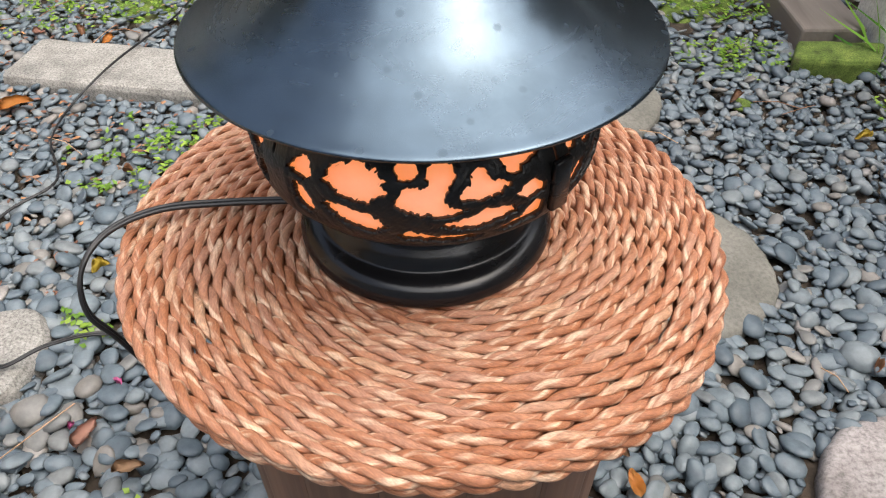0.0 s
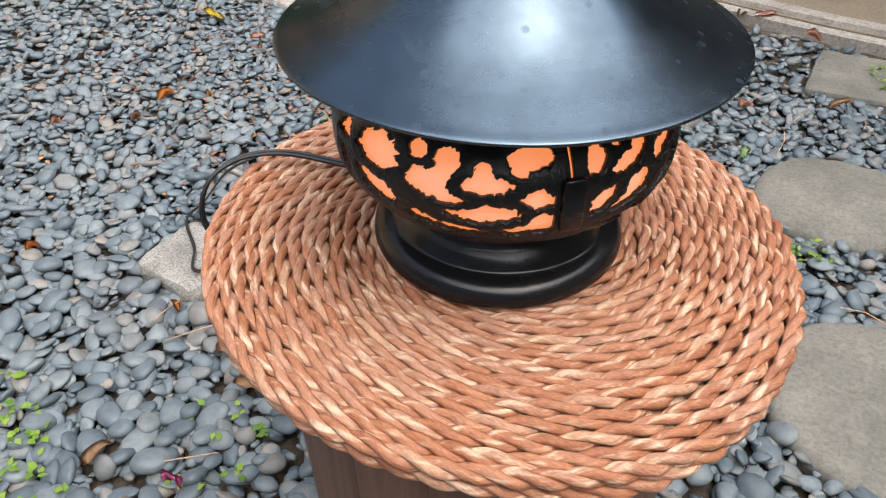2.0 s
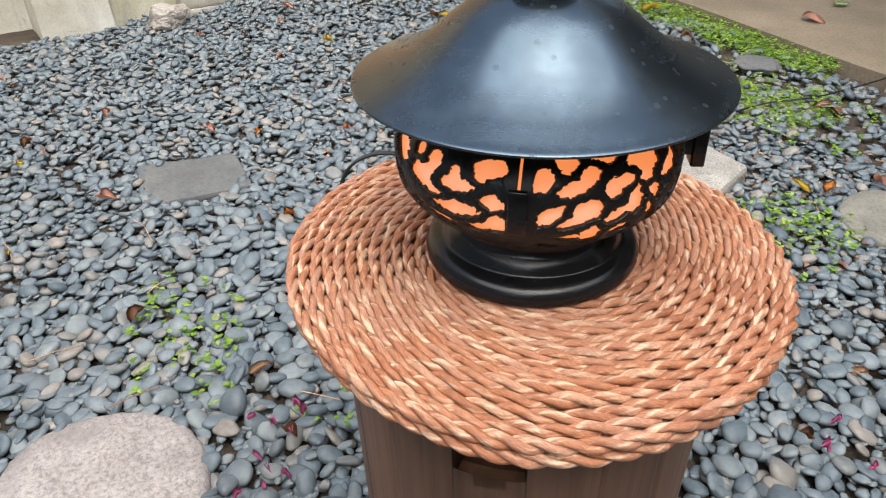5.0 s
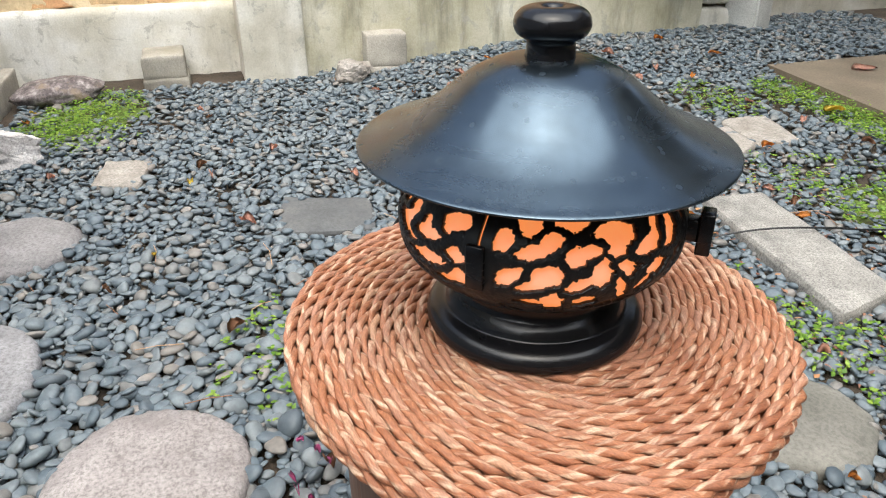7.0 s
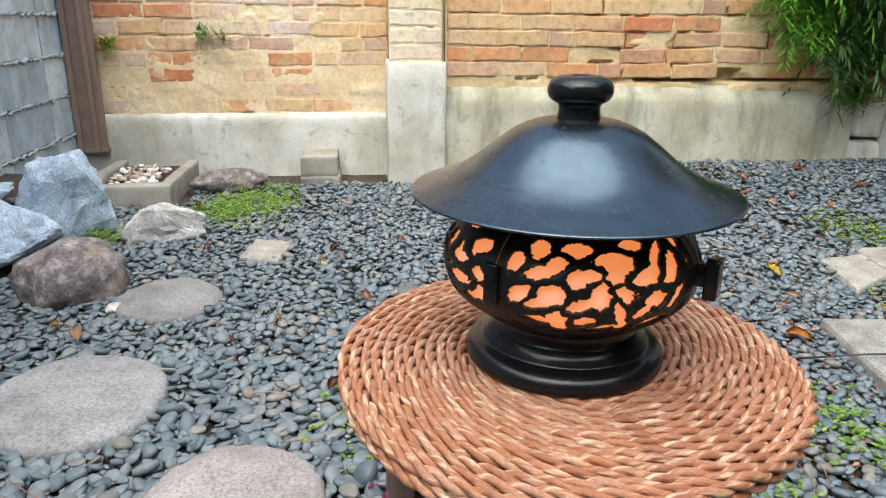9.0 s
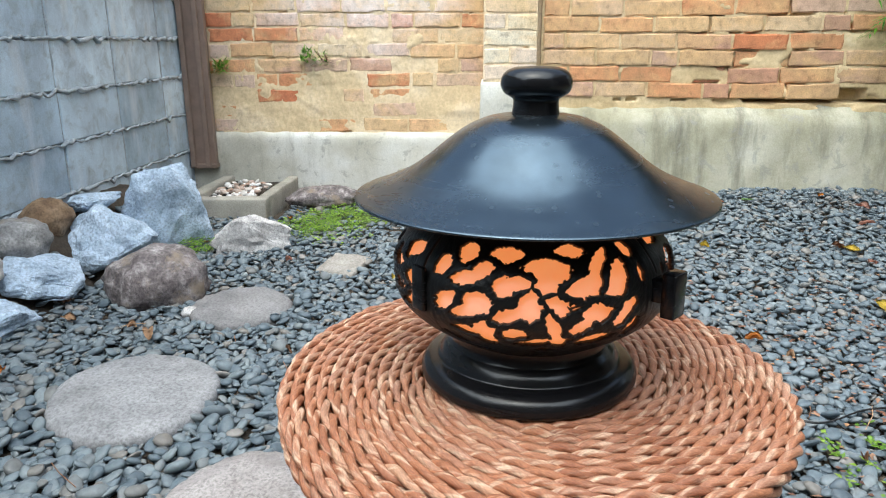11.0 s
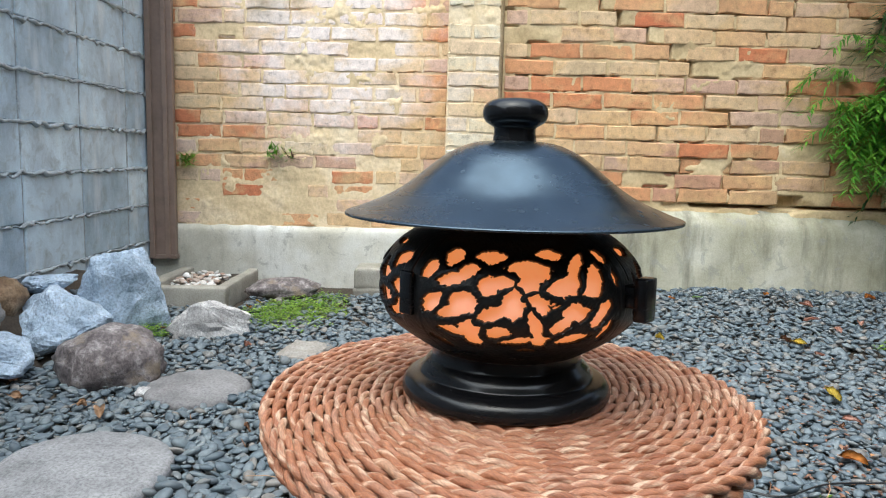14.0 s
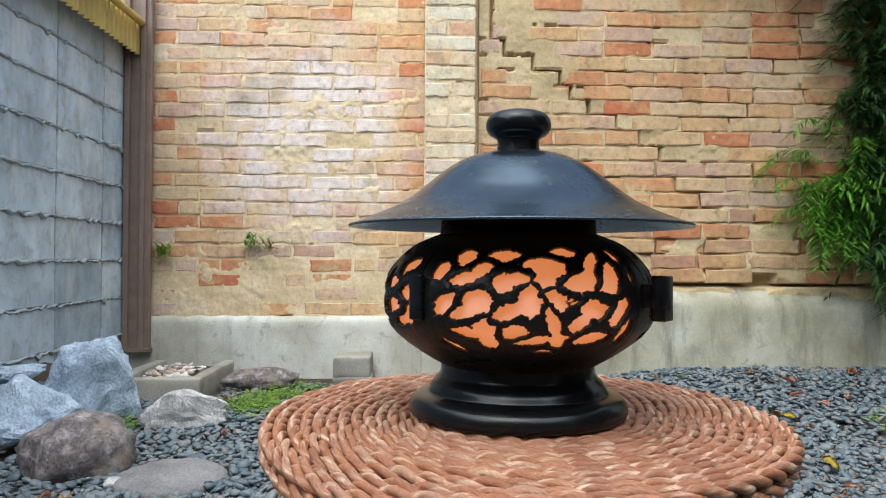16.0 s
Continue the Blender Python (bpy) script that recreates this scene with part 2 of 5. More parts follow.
FIRED = [(0.0, (0.56, 0.20, 0.10)), (0.14, (0.64, 0.29, 0.145)), (0.30, (0.68, 0.39, 0.21)), (0.46, (0.66, 0.48, 0.285)), (0.62, (0.70, 0.57, 0.385)), (0.76, (0.68, 0.49, 0.37)), (0.90, (0.64, 0.50, 0.42)), (1.0, (0.56, 0.33, 0.23))]
BLEACHED = [(0.0, (0.66, 0.36, 0.22)), (0.12, (0.70, 0.52, 0.34)), (0.4, (0.74, 0.62, 0.44)), (0.7, (0.76, 0.68, 0.53)), (1.0, (0.72, 0.58, 0.46))]


def brick_mat(name, tone, damp, stops):
    """Each brick takes its own fired colour; lime bloom and soot in drifts over the wall."""
    m, nt, b = nodes_of(name)
    o = nt.nodes.new("ShaderNodeObjectInfo")
    c = ramp(nt, o.outputs["Random"], stops)
    # lime bloom: a broad pale drift left of the pier
    g = nt.nodes.new("ShaderNodeNewGeometry")
    away = nt.nodes.new("ShaderNodeVectorMath")
    away.operation = "DISTANCE"
    away.inputs[1].default_value = (-3.42, -0.30, 1.42)
    nt.links.new(g.outputs["Position"], away.inputs[0])
    bloom = nt.nodes.new("ShaderNodeMapRange")
    bloom.inputs["From Min"].default_value, bloom.inputs["From Max"].default_value = 0.95, 0.15
    nt.links.new(away.outputs["Value"], bloom.inputs["Value"])
    drift = mix(nt, noise_tex(nt, 5.5, 6, 0.65), bloom.outputs[0], 0.5)
    c = mix(nt, c, (0.84, 0.775, 0.755), ramp(nt, drift, [(0.40, (0, 0, 0)), (0.63, (0.9, 0.9, 0.9))]))
    sand = noise_tex(nt, 3.3, 6, 0.65, stretch=(1, 1, 1.5), distort=0.5)
    c = mix(nt, c, (0.72, 0.52, 0.28), ramp(nt, sand, [(0.48, (0, 0, 0)), (0.62, (0.68, 0.68, 0.68))]))
    algae = noise_tex(nt, 2.1, 6, 0.6)
    # tone also puts the right wall's shade in; damp widens the algae
    c = mix(nt, c, (0.20, 0.18, 0.11), ramp(nt, algae, [(0.60 - 0.16 * damp, (0, 0, 0)), (0.76, (0.6, 0.6, 0.6))]))
    c = mix(nt, c, tone, 1.0, "MULTIPLY")
    worn = noise_tex(nt, 26, 5, 0.7)
    c = mix(nt, c, ramp(nt, worn, [(0.28, (0.45, 0.42, 0.4)), (0.45, (0.9, 0.9, 0.9)), (0.6, (1.05, 1.05, 1.05)), (0.75, (1.35, 1.35, 1.3))]), 0.8, "MULTIPLY")
    fine = noise_tex(nt, 170, 3)
    c = mix(nt, c, ramp(nt, fine, [(0.3, (0.75, 0.75, 0.75)), (0.7, (1.2, 1.2, 1.2))]), 0.5, "MULTIPLY")
    nt.links.new(c, b.inputs["Base Color"])
    b.inputs["Roughness"].default_value = 0.93
    bump(nt, b, mix(nt, worn, fine, 0.45), 0.8, 0.006)
    return m


def mortar_mat(name, stops):
    m, nt, b = nodes_of(name)
    big = noise_tex(nt, 3.0, 6, 0.65)
    c = ramp(nt, big, stops)
    fine = noise_tex(nt, 60, 5, 0.7)
    c = mix(nt, c, ramp(nt, fine, [(0.3, (0.75, 0.72, 0.68)), (0.6, (1.08, 1.08, 1.08))]), 0.7, "MULTIPLY")
    nt.links.new(c, b.inputs["Base Color"])
    b.inputs["Roughness"].default_value = 0.95
    bump(nt, b, mix(nt, noise_tex(nt, 18, 5, 0.7), fine, 0.5), 0.6, 0.006)
    return m


def block_mat():
    """Grey concrete block: each with its own tone, whitish runs and damp."""
    m, nt, b = nodes_of("grey_concrete_block")
    o = nt.nodes.new("ShaderNodeObjectInfo")
    c = ramp(nt, o.outputs["Random"], [(0.0, (0.418, 0.519, 0.611)), (0.5, (0.498, 0.600, 0.692)), (1.0, (0.580, 0.672, 0.753))])
    big = noise_tex(nt, 5.0, 6, 0.65, stretch=(1, 1, 0.6))
    c = mix(nt, c, ramp(nt, big, [(0.3, (0.6, 0.61, 0.63)), (0.5, (0.95, 0.95, 0.95)), (0.72, (1.35, 1.35, 1.33))]), 0.9, "MULTIPLY")
    blotch = noise_tex(nt, 13.0, 6, 0.7, distort=0.7)
    c = mix(nt, c, (0.30, 0.33, 0.345), ramp(nt, blotch, [(0.50, (0, 0, 0)), (0.72, (0.8, 0.8, 0.8))]))
    run = noise_tex(nt, 9.0, 4, 0.6, stretch=(1, 1, 0.22))
    c = mix(nt, c, (0.72, 0.75, 0.77), ramp(nt, run, [(0.56, (0, 0, 0)), (0.74, (0.7, 0.7, 0.7))]))
    fine = noise_tex(nt, 200, 3, 0.7)
    c = mix(nt, c, ramp(nt, fine, [(0.3, (0.8, 0.8, 0.8)), (0.7, (1.2, 1.2, 1.2))]), 0.6, "MULTIPLY")
    nt.links.new(c, b.inputs["Base Color"])
    b.inputs["Roughness"].default_value = 0.9
    bump(nt, b, mix(nt, big, fine, 0.6), 0.5, 0.004)
    return m


def rope_mat():
    """Dyed water-hyacinth rope: orange-brown, each strand its own tone, bleached straw patches, fibres along it."""
    m, nt, b = nodes_of("twisted_straw_rope")
    uv = nt.nodes.new("ShaderNodeUVMap")
    uv.uv_map = "strand"
    g = nt.nodes.new("ShaderNodeNewGeometry")
    c = ramp(nt, g.outputs["Random Per Island"], [(0.0, (0.270, 0.099, 0.048)), (0.3, (0.335, 0.131, 0.063)), (0.6, (0.372, 0.155, 0.078)), (0.88, (0.381, 0.186, 0.117)), (1.0, (0.484, 0.276, 0.167))])
    patch = noise_tex(nt, 1.0, 2, 0.5, coords=uv.outputs[0], stretch=(40, 1.7, 1))
    c = mix(nt, c, (0.72, 0.54, 0.39), ramp(nt, patch, [(0.52, (0, 0, 0)), (0.68, (0.75, 0.75, 0.75))]))
    dark = noise_tex(nt, 1.0, 3, 0.6, coords=uv.outputs[0], stretch=(60, 2.3, 1))
    c = mix(nt, c, (0.20, 0.062, 0.030), ramp(nt, dark, [(0.56, (0, 0, 0)), (0.72, (0.55, 0.55, 0.55))]))
    fibre = noise_tex(nt, 1.0, 4, 0.7, coords=uv.outputs[0], stretch=(70, 26, 1))
    c = mix(nt, c, ramp(nt, fibre, [(0.3, (0.58, 0.53, 0.48)), (0.5, (1, 1, 1)), (0.7, (1.45, 1.45, 1.40))]), 0.9, "MULTIPLY")
    dusty = noise_tex(nt, 11.0, 4)
    c = mix(nt, c, (0.50, 0.30, 0.22), ramp(nt, dusty, [(0.5, (0, 0, 0)), (0.7, (0.25, 0.25, 0.25))]))
    nt.links.new(c, b.inputs["Base Color"])
    b.inputs["Roughness"].default_value = 0.48
    bump(nt, b, fibre, 0.8, 0.0014)
    return m


def black_metal_mat(name, rough, sheen, metal, spots=False, lumpy=0.0):
    m, nt, b = nodes_of(name)
    n = noise_tex(nt, 35, 5, 0.65)
    c = ramp(nt, n, [(0.3, tuple(v * 0.85 for v in sheen)), (0.7, tuple(v * 1.15 for v in sheen))])
    b.inputs["Metallic"].default_value = metal
    b.inputs["Specular IOR Level"].default_value = 0.38
    smear = noise_tex(nt, 9, 6, 0.7, stretch=(1, 1, 5), distort=0.8)
    r = ramp(nt, smear, [(0.3, (rough * 0.75,) * 3), (0.7, (rough * 1.5,) * 3)])
    if spots:
        v = nt.nodes.new("ShaderNodeTexVoronoi")
        v.inputs["Scale"].default_value = 62
        g = nt.nodes.new("ShaderNodeNewGeometry")
        nt.links.new(g.outputs["Position"], v.inputs["Vector"])
        dry = ramp(nt, v.outputs["Distance"], [(0.10, (0.45, 0.45, 0.45)), (0.20, (0, 0, 0))])
        some = ramp(nt, v.outputs["Color"], [(0.48, (0, 0, 0)), (0.5, (1, 1, 1))])
        mask = mix(nt, dry, some, 1.0, "MULTIPLY")
        r = mix(nt, r, (0.62, 0.62, 0.62), mask)
        c = mix(nt, c, tuple(v * 0.75 for v in sheen), mask)
    nt.links.new(c, b.inputs["Base Color"])
    nt.links.new(r, b.inputs["Roughness"])
    if lumpy:
        bump(nt, b, noise_tex(nt, 220, 3), 0.6, lumpy)
    else:
        bump(nt, b, n, 0.06, 0.001)
    return m


def wood_mat(name, dark, light, stretch=(38, 38, 1.2), rough=0.55):
    m, nt, b = nodes_of(name)
    g = noise_tex(nt, 1.0, 6, 0.65, stretch=stretch, distort=0.4)
    c = ramp(nt, g, [(0.3, dark), (0.7, light)])
    o = nt.nodes.new("ShaderNodeObjectInfo")
    c = mix(nt, c, ramp(nt, o.outputs["Random"], [(0.0, (0.75, 0.75, 0.75)), (1.0, (1.2, 1.2, 1.2))]), 0.8, "MULTIPLY")
    nt.links.new(c, b.inputs["Base Color"])
    b.inputs["Roughness"].default_value = rough
    bump(nt, b, g, 0.3, 0.002)
    return m


def leaf_mat(name, stops, rough=0.5, through_light=0.3):
    m, nt, b = nodes_of(name)
    g = nt.nodes.new("ShaderNodeNewGeometry")
    c = ramp(nt, g.outputs["Random Per Island"], stops)
    nt.links.new(c, b.inputs["Base Color"])
    b.inputs["Roughness"].default_value = rough
    t = nt.nodes.new("ShaderNodeBsdfTranslucent")
    nt.links.new(c, t.inputs["Color"])
    s = nt.nodes.new("ShaderNodeMixShader")
    s.inputs[0].default_value = through_light
    nt.links.new(b.outputs[0], s.inputs[1])
    nt.links.new(t.outputs[0], s.inputs[2])
    nt.links.new(s.outputs[0], nt.nodes["Material Output"].inputs["Surface"])
    return m


def paper_mat():
    """Orange liner lit by the bulb inside."""
    m, nt, b = nodes_of("glowing_orange_liner")
    n = noise_tex(nt, 60, 4)
    c = ramp(nt, n, [(0.3, (0.66, 0.47, 0.43)), (0.7, (0.72, 0.54, 0.50))])
    nt.links.new(c, b.inputs["Base Color"])
    b.inputs["Roughness"].default_value = 0.5
    glow = ramp(nt, n, [(0.3, (1.0, 0.26, 0.06)), (0.7, (1.0, 0.30, 0.08))])
    nt.links.new(glow, b.inputs["Emission Color"])
    b.inputs["Emission Strength"].default_value = 0.31
    return m


def plain_mat(name, colour, rough=0.6, metal=0.0, vary=0.25, scale=20):
    m, nt, b = nodes_of(name)
    n = noise_tex(nt, scale, 5, 0.65)
    c = ramp(nt, n, [(0.3, tuple(v * (1 - vary) for v in colour)), (0.7, tuple(min(1, v * (1 + vary)) for v in colour))])
    nt.links.new(c, b.inputs["Base Color"])
    b.inputs["Roughness"].default_value, b.inputs["Metallic"].default_value = rough, metal
    bump(nt, b, n, 0.15, 0.002)
    return m


# right wall's brick: weathered, and toned darker for the shade under the bush
PLINTH, DAMP_PLINTH, BRICK, DAMP_SHADED_BRICK, MORTAR, BLOCK, ROPE, PAPER = plinth_mat("stained_lime_render", 0.0), plinth_mat("damp_lime_render", 1.0), brick_mat("old_brick", (1.0, 0.95, 0.91), 0.0, FIRED), brick_mat("weathered_shaded_brick", (0.918, 0.809, 0.712), 0.5, FIRED), mortar_mat("sandy_mortar", [(0.28, (0.561, 0.429, 0.257)), (0.48, (0.714, 0.556, 0.342)), (0.62, (0.785, 0.643, 0.446)), (0.78, (0.760, 0.670, 0.520))]), block_mat(), rope_mat(), paper_mat()
PALE_BRICK = brick_mat("bleached_brick", (1.0, 0.99, 0.97), 0.0, BLEACHED)
OLD_MORTAR = mortar_mat("greyed_mortar", [(0.28, (0.40, 0.29, 0.15)), (0.48, (0.57, 0.43, 0.24)), (0.62, (0.66, 0.52, 0.31)), (0.78, (0.68, 0.59, 0.43))])
JOINT = stone_mat("squeezed_cement", (0.275, 0.304, 0.330), (0.378, 0.413, 0.440), (0.499, 0.531, 0.554), 14, 150, 0.95, 0.004, 0.4)
HAT_PAINT = black_metal_mat("satin_black_paint", 0.215, (0.078, 0.105, 0.130), 0.94, spots=True)
BASE_PAINT = black_metal_mat("glossy_black_paint", 0.21, (0.007, 0.007, 0.008), 0.0)
CUT_METAL = black_metal_mat("blackened_beaded_metal", 0.34, (0.009, 0.009, 0.009), 0.0, lumpy=0.0016)
TUB_WOOD = wood_mat("brown_tub_wood", (0.085, 0.040, 0.024), (0.20, 0.105, 0.062))
SILL_WOOD = wood_mat("grey_weathered_wood", (0.12, 0.10, 0.085), (0.21, 0.18, 0.155), (20, 2, 20), 0.8)
CABLE = plain_mat("black_rubber", (0.015, 0.015, 0.016), 0.45)
PIPE = plain_mat("brown_painted_steel", (0.235, 0.165, 0.130), 0.45, 0.0, 0.2, 9)
YELLOW = plain_mat("faded_yellow_sheet", (0.50, 0.37, 0.10), 0.55, 0.0, 0.2, 7)
DARK_POT = stone_mat("weathered_black_plastic", (0.012, 0.012, 0.012), (0.03, 0.03, 0.03), (0.30, 0.30, 0.29), 12, 80, 0.5, 0.002, 0.4)
RUST = plain_mat("rusty_iron", (0.11, 0.075, 0.055), 0.8, 0.2, 0.35, 30)
BLUE_LEG = plain_mat("violet_blue_plastic", (0.09, 0.08, 0.20), 0.5)
CLOVER = leaf_mat("clover_green", [(0.0, (0.09, 0.19, 0.018)), (0.5, (0.17, 0.31, 0.03)), (1.0, (0.30, 0.42, 0.06))])
FERN = leaf_mat("fern_green", [(0.0, (0.05, 0.16, 0.014)), (0.5, (0.13, 0.33, 0.03)), (1.0, (0.28, 0.52, 0.06))], 0.5, 0.4)
LITTER = leaf_mat("brown_leaf_scraps", [(0.0, (0.10, 0.045, 0.028)), (0.5, (0.22, 0.10, 0.060)), (0.85, (0.32, 0.18, 0.11)), (1.0, (0.42, 0.20, 0.08))], 0.7, 0.1)
DARK_FERN = leaf_mat("deep_green_foliage", [(0.0, (0.017, 0.045, 0.013)), (0.5, (0.048, 0.104, 0.026)), (0.85, (0.093, 0.184, 0.045)), (1.0, (0.170, 0.304, 0.072))], 0.5, 0.25)
MOSS = stone_mat("moss_carpet", (0.05, 0.075, 0.012), (0.10, 0.15, 0.025), (0.17, 0.22, 0.045), 25, 240, 0.95, 0.006, 0.6, (0.075, 0.058, 0.036))
LEAF_COLOURS = [plain_mat("orange_dead_leaf", (0.52, 0.20, 0.035), 0.6), plain_mat("tan_dead_leaf", (0.44, 0.27, 0.155), 0.7), plain_mat("brown_dead_leaf", (0.23, 0.11, 0.055), 0.7), plain_mat("yellow_leaf", (0.55, 0.40, 0.05), 0.6), plain_mat("pink_tan_leaf", (0.50, 0.27, 0.20), 0.7), plain_mat("pale_green_leaf", (0.30, 0.43, 0.19), 0.6), plain_mat("pink_petal", (0.55, 0.13, 0.30), 0.6)]

# ---- the ground ----
def ground():
    xs = np.concatenate([[-40, -15, -6], np.arange(-3.6, 2.0, 0.04), [3, 6, 15, 40]])
    ys = np.concatenate([[-40, -15, -4], np.arange(-1.5, 4.0, 0.04), [5, 8, 18, 40]])
    x, y = np.meshgrid(xs, ys, indexing="ij")
    z = ground_z(x, y) - 0.012 + 0.004 * lumps(x * 21, y * 19, 1.3)
    n = len(ys)
    i, j = np.meshgrid(np.arange(len(xs) - 1), np.arange(n - 1), indexing="ij")
    f = np.stack([i * n + j, (i + 1) * n + j, (i + 1) * n + j + 1, i * n + j + 1], -1).reshape(-1, 4)
    thing("ground", np_mesh("ground", np.stack([x, y, z], -1).reshape(-1, 3), f, SOIL), SOIL, "dark damp soil under the garden gravel", "ground", kind="structure")


ground()

# ---- brick wall behind the garden ----
LEFT_X, RIGHT_X, PILE_X = -3.42, -3.20, -3.135
WALL_TOP = 2.62
CRACK = [(0.74, 2.62), (0.76, 2.11), (0.83, 1.885), (0.99, 1.80), (1.14, 1.72), (1.20, 1.62), (1.30, 1.54), (1.45, 1.46), (1.58, 1.38), (1.70, 1.29), (1.84, 1.21)]


def crack_gap(y, z):
    """Distance from the stepped crack in the wall."""
    d = np.full(np.shape(y), 9.0)
    line = [(p, 0.550 + 0.0838 * round((q - 0.550) / 0.0838)) for p, q in CRACK]
    for (ya, za), (yb, zb) in zip(line, line[1:]):
        for p, q, r, s in ((ya, za, ya, zb), (ya, zb, yb, zb)):
            t = np.clip(((y - p) * (r - p) + (z - q) * (s - q)) / ((r - p) ** 2 + (s - q) ** 2 + 1e-9), 0, 1)
            d = np.minimum(d, np.hypot(y - p - t * (r - p), z - q - t * (s - q)))
    return d


def hollow(y, z):
    """1 where bricks have fallen out low in the wall."""
    return ((y > 2.10) & (y < 2.36) & (z > 0.535) & (z < 0.605)) | ((y > 1.75) & (y < 3.0) & (z > 0.536) & (z < 0.552))


def mortar_sheet(name, x0, ya, yb, za, zb, cracked, proud, parent, bed, course):
    material = OLD_MORTAR if cracked else MORTAR
    ys, zs = np.arange(ya, yb + 0.001, 0.0080), np.arange(za, zb + 0.001, 0.0080)
    y, z = np.meshgrid(ys, zs, indexing="ij")
    rough = 0.6 * grain(y * 9, z * 12, 1) + 0.5 * grain(y * 26, z * 30, 2) + 0.35 * grain(y * 58, z * 58, 3)
    low = step(0.74, 0.46, z) if x0 == LEFT_X else 0.0
    rough = rough * (1 - 0.6 * low)
    patch = 0.9 * grain(y * 3.1 + 40, z * 4.6, 4) + 0.6 * grain(y * 8.2 + 40, z * 10.7, 5)
    x = x0 - (0.0075 if cracked else 0.0050) + (0.0040 if cracked else 0.0046) * rough + proud * step(0.55, 1.0, patch + 0.3 * rough) * (1 + 0.3 * rough)
    if cracked:
        x = x - 0.022 * step(0.25, 0.6, grain(y * 8 + 40, z * 11, 6)) * step(0.2, 1.2, y - 0.9 * z + 0.2)
    x = x + 0.006 * low
    if cracked:
        x = x + 0.010 * step(1.25, 0.95, y + 0.12 * grain(y * 6, z * 6, 9)) * step(1.60, 1.85, z + 0.10 * grain(y * 5, z * 7, 10))
    # open bed joints where the mortar has fallen out
    off = np.abs((z - bed + course / 2) % course - course / 2)
    lost = 0.8 * grain(y * 7.1 + 40, 1.37 * np.floor((z - bed) / course + 0.5), 7) + 0.4 * grain(y * 31 + 40, z * 12, 8)
    x = np.where((off < 0.0075) & (lost > (0.42 if cracked else 0.6)) & (patch < 0.4), x0 - 0.035, x)
    if cracked:
        x = np.where(crack_gap(y, z) < 0.0095 + 0.004 * rough, x0 - 0.06, x)
        x = np.where(hollow(y, z), x0 - 0.11, x)
    n = len(zs)
    i, j = np.meshgrid(np.arange(len(ys) - 1), np.arange(n - 1), indexing="ij")
    f = np.stack([i * n + j, (i + 1) * n + j, (i + 1) * n + j + 1, i * n + j + 1], -1).reshape(-1, 4)
    return part(name, np_mesh(name, np.stack([x, y, z], -1).reshape(-1, 3), f, material), material, parent, "sandy crumbling mortar")


def brick_mesh(length, height, seed, material):
    """One worn brick, its uneven pillowed front towards +x near x = 0."""
    rr = random.Random(seed)
    across, up = (0, 0.035, 0.2, 0.4, 0.6, 0.8, 0.965, 1), (0, 0.10, 0.5, 0.90, 1)
    ny, nz = len(across) - 1, len(up) - 1
    V = []
    for a, fy in enumerate(across):
        for b, fz in enumerate(up):
            edge = a in (0, ny) or b in (0, nz)
            loose = 0.0042 if edge else 0.0008
            y = length * (fy - 0.5) + rr.uniform(-loose, loose)
            z = height * (fz - 0.5) + 0.7 * rr.uniform(-loose, loose)
            V.append((-rr.uniform(0.001, 0.003) - (0.008 if rr.random() < 0.14 else 0.0) if edge else rr.uniform(-0.0010, 0.0006), y, z))
    F = [(a * (nz + 1) + b, (a + 1) * (nz + 1) + b, (a + 1) * (nz + 1) + b + 1, a * (nz + 1) + b + 1) for a in range(ny) for b in range(nz)]
    rim = [a * (nz + 1) for a in range(ny + 1)] + [ny * (nz + 1) + b for b in range(1, nz + 1)] + [a * (nz + 1) + nz for a in range(ny - 1, -1, -1)] + [b for b in range(nz - 1, 0, -1)]
    n, m = len(V), len(rim)
    V += [V[k] for k in rim] + [(-0.09, V[k][1], V[k][2]) for k in rim]
    F += [(n + (k + 1) % m, n + k, n + m + k, n + m + (k + 1) % m) for k in range(m)]
    me = bpy.data.meshes.new("brick")
    me.from_pydata(V, [], F)
    me.materials.append(material)
    return me


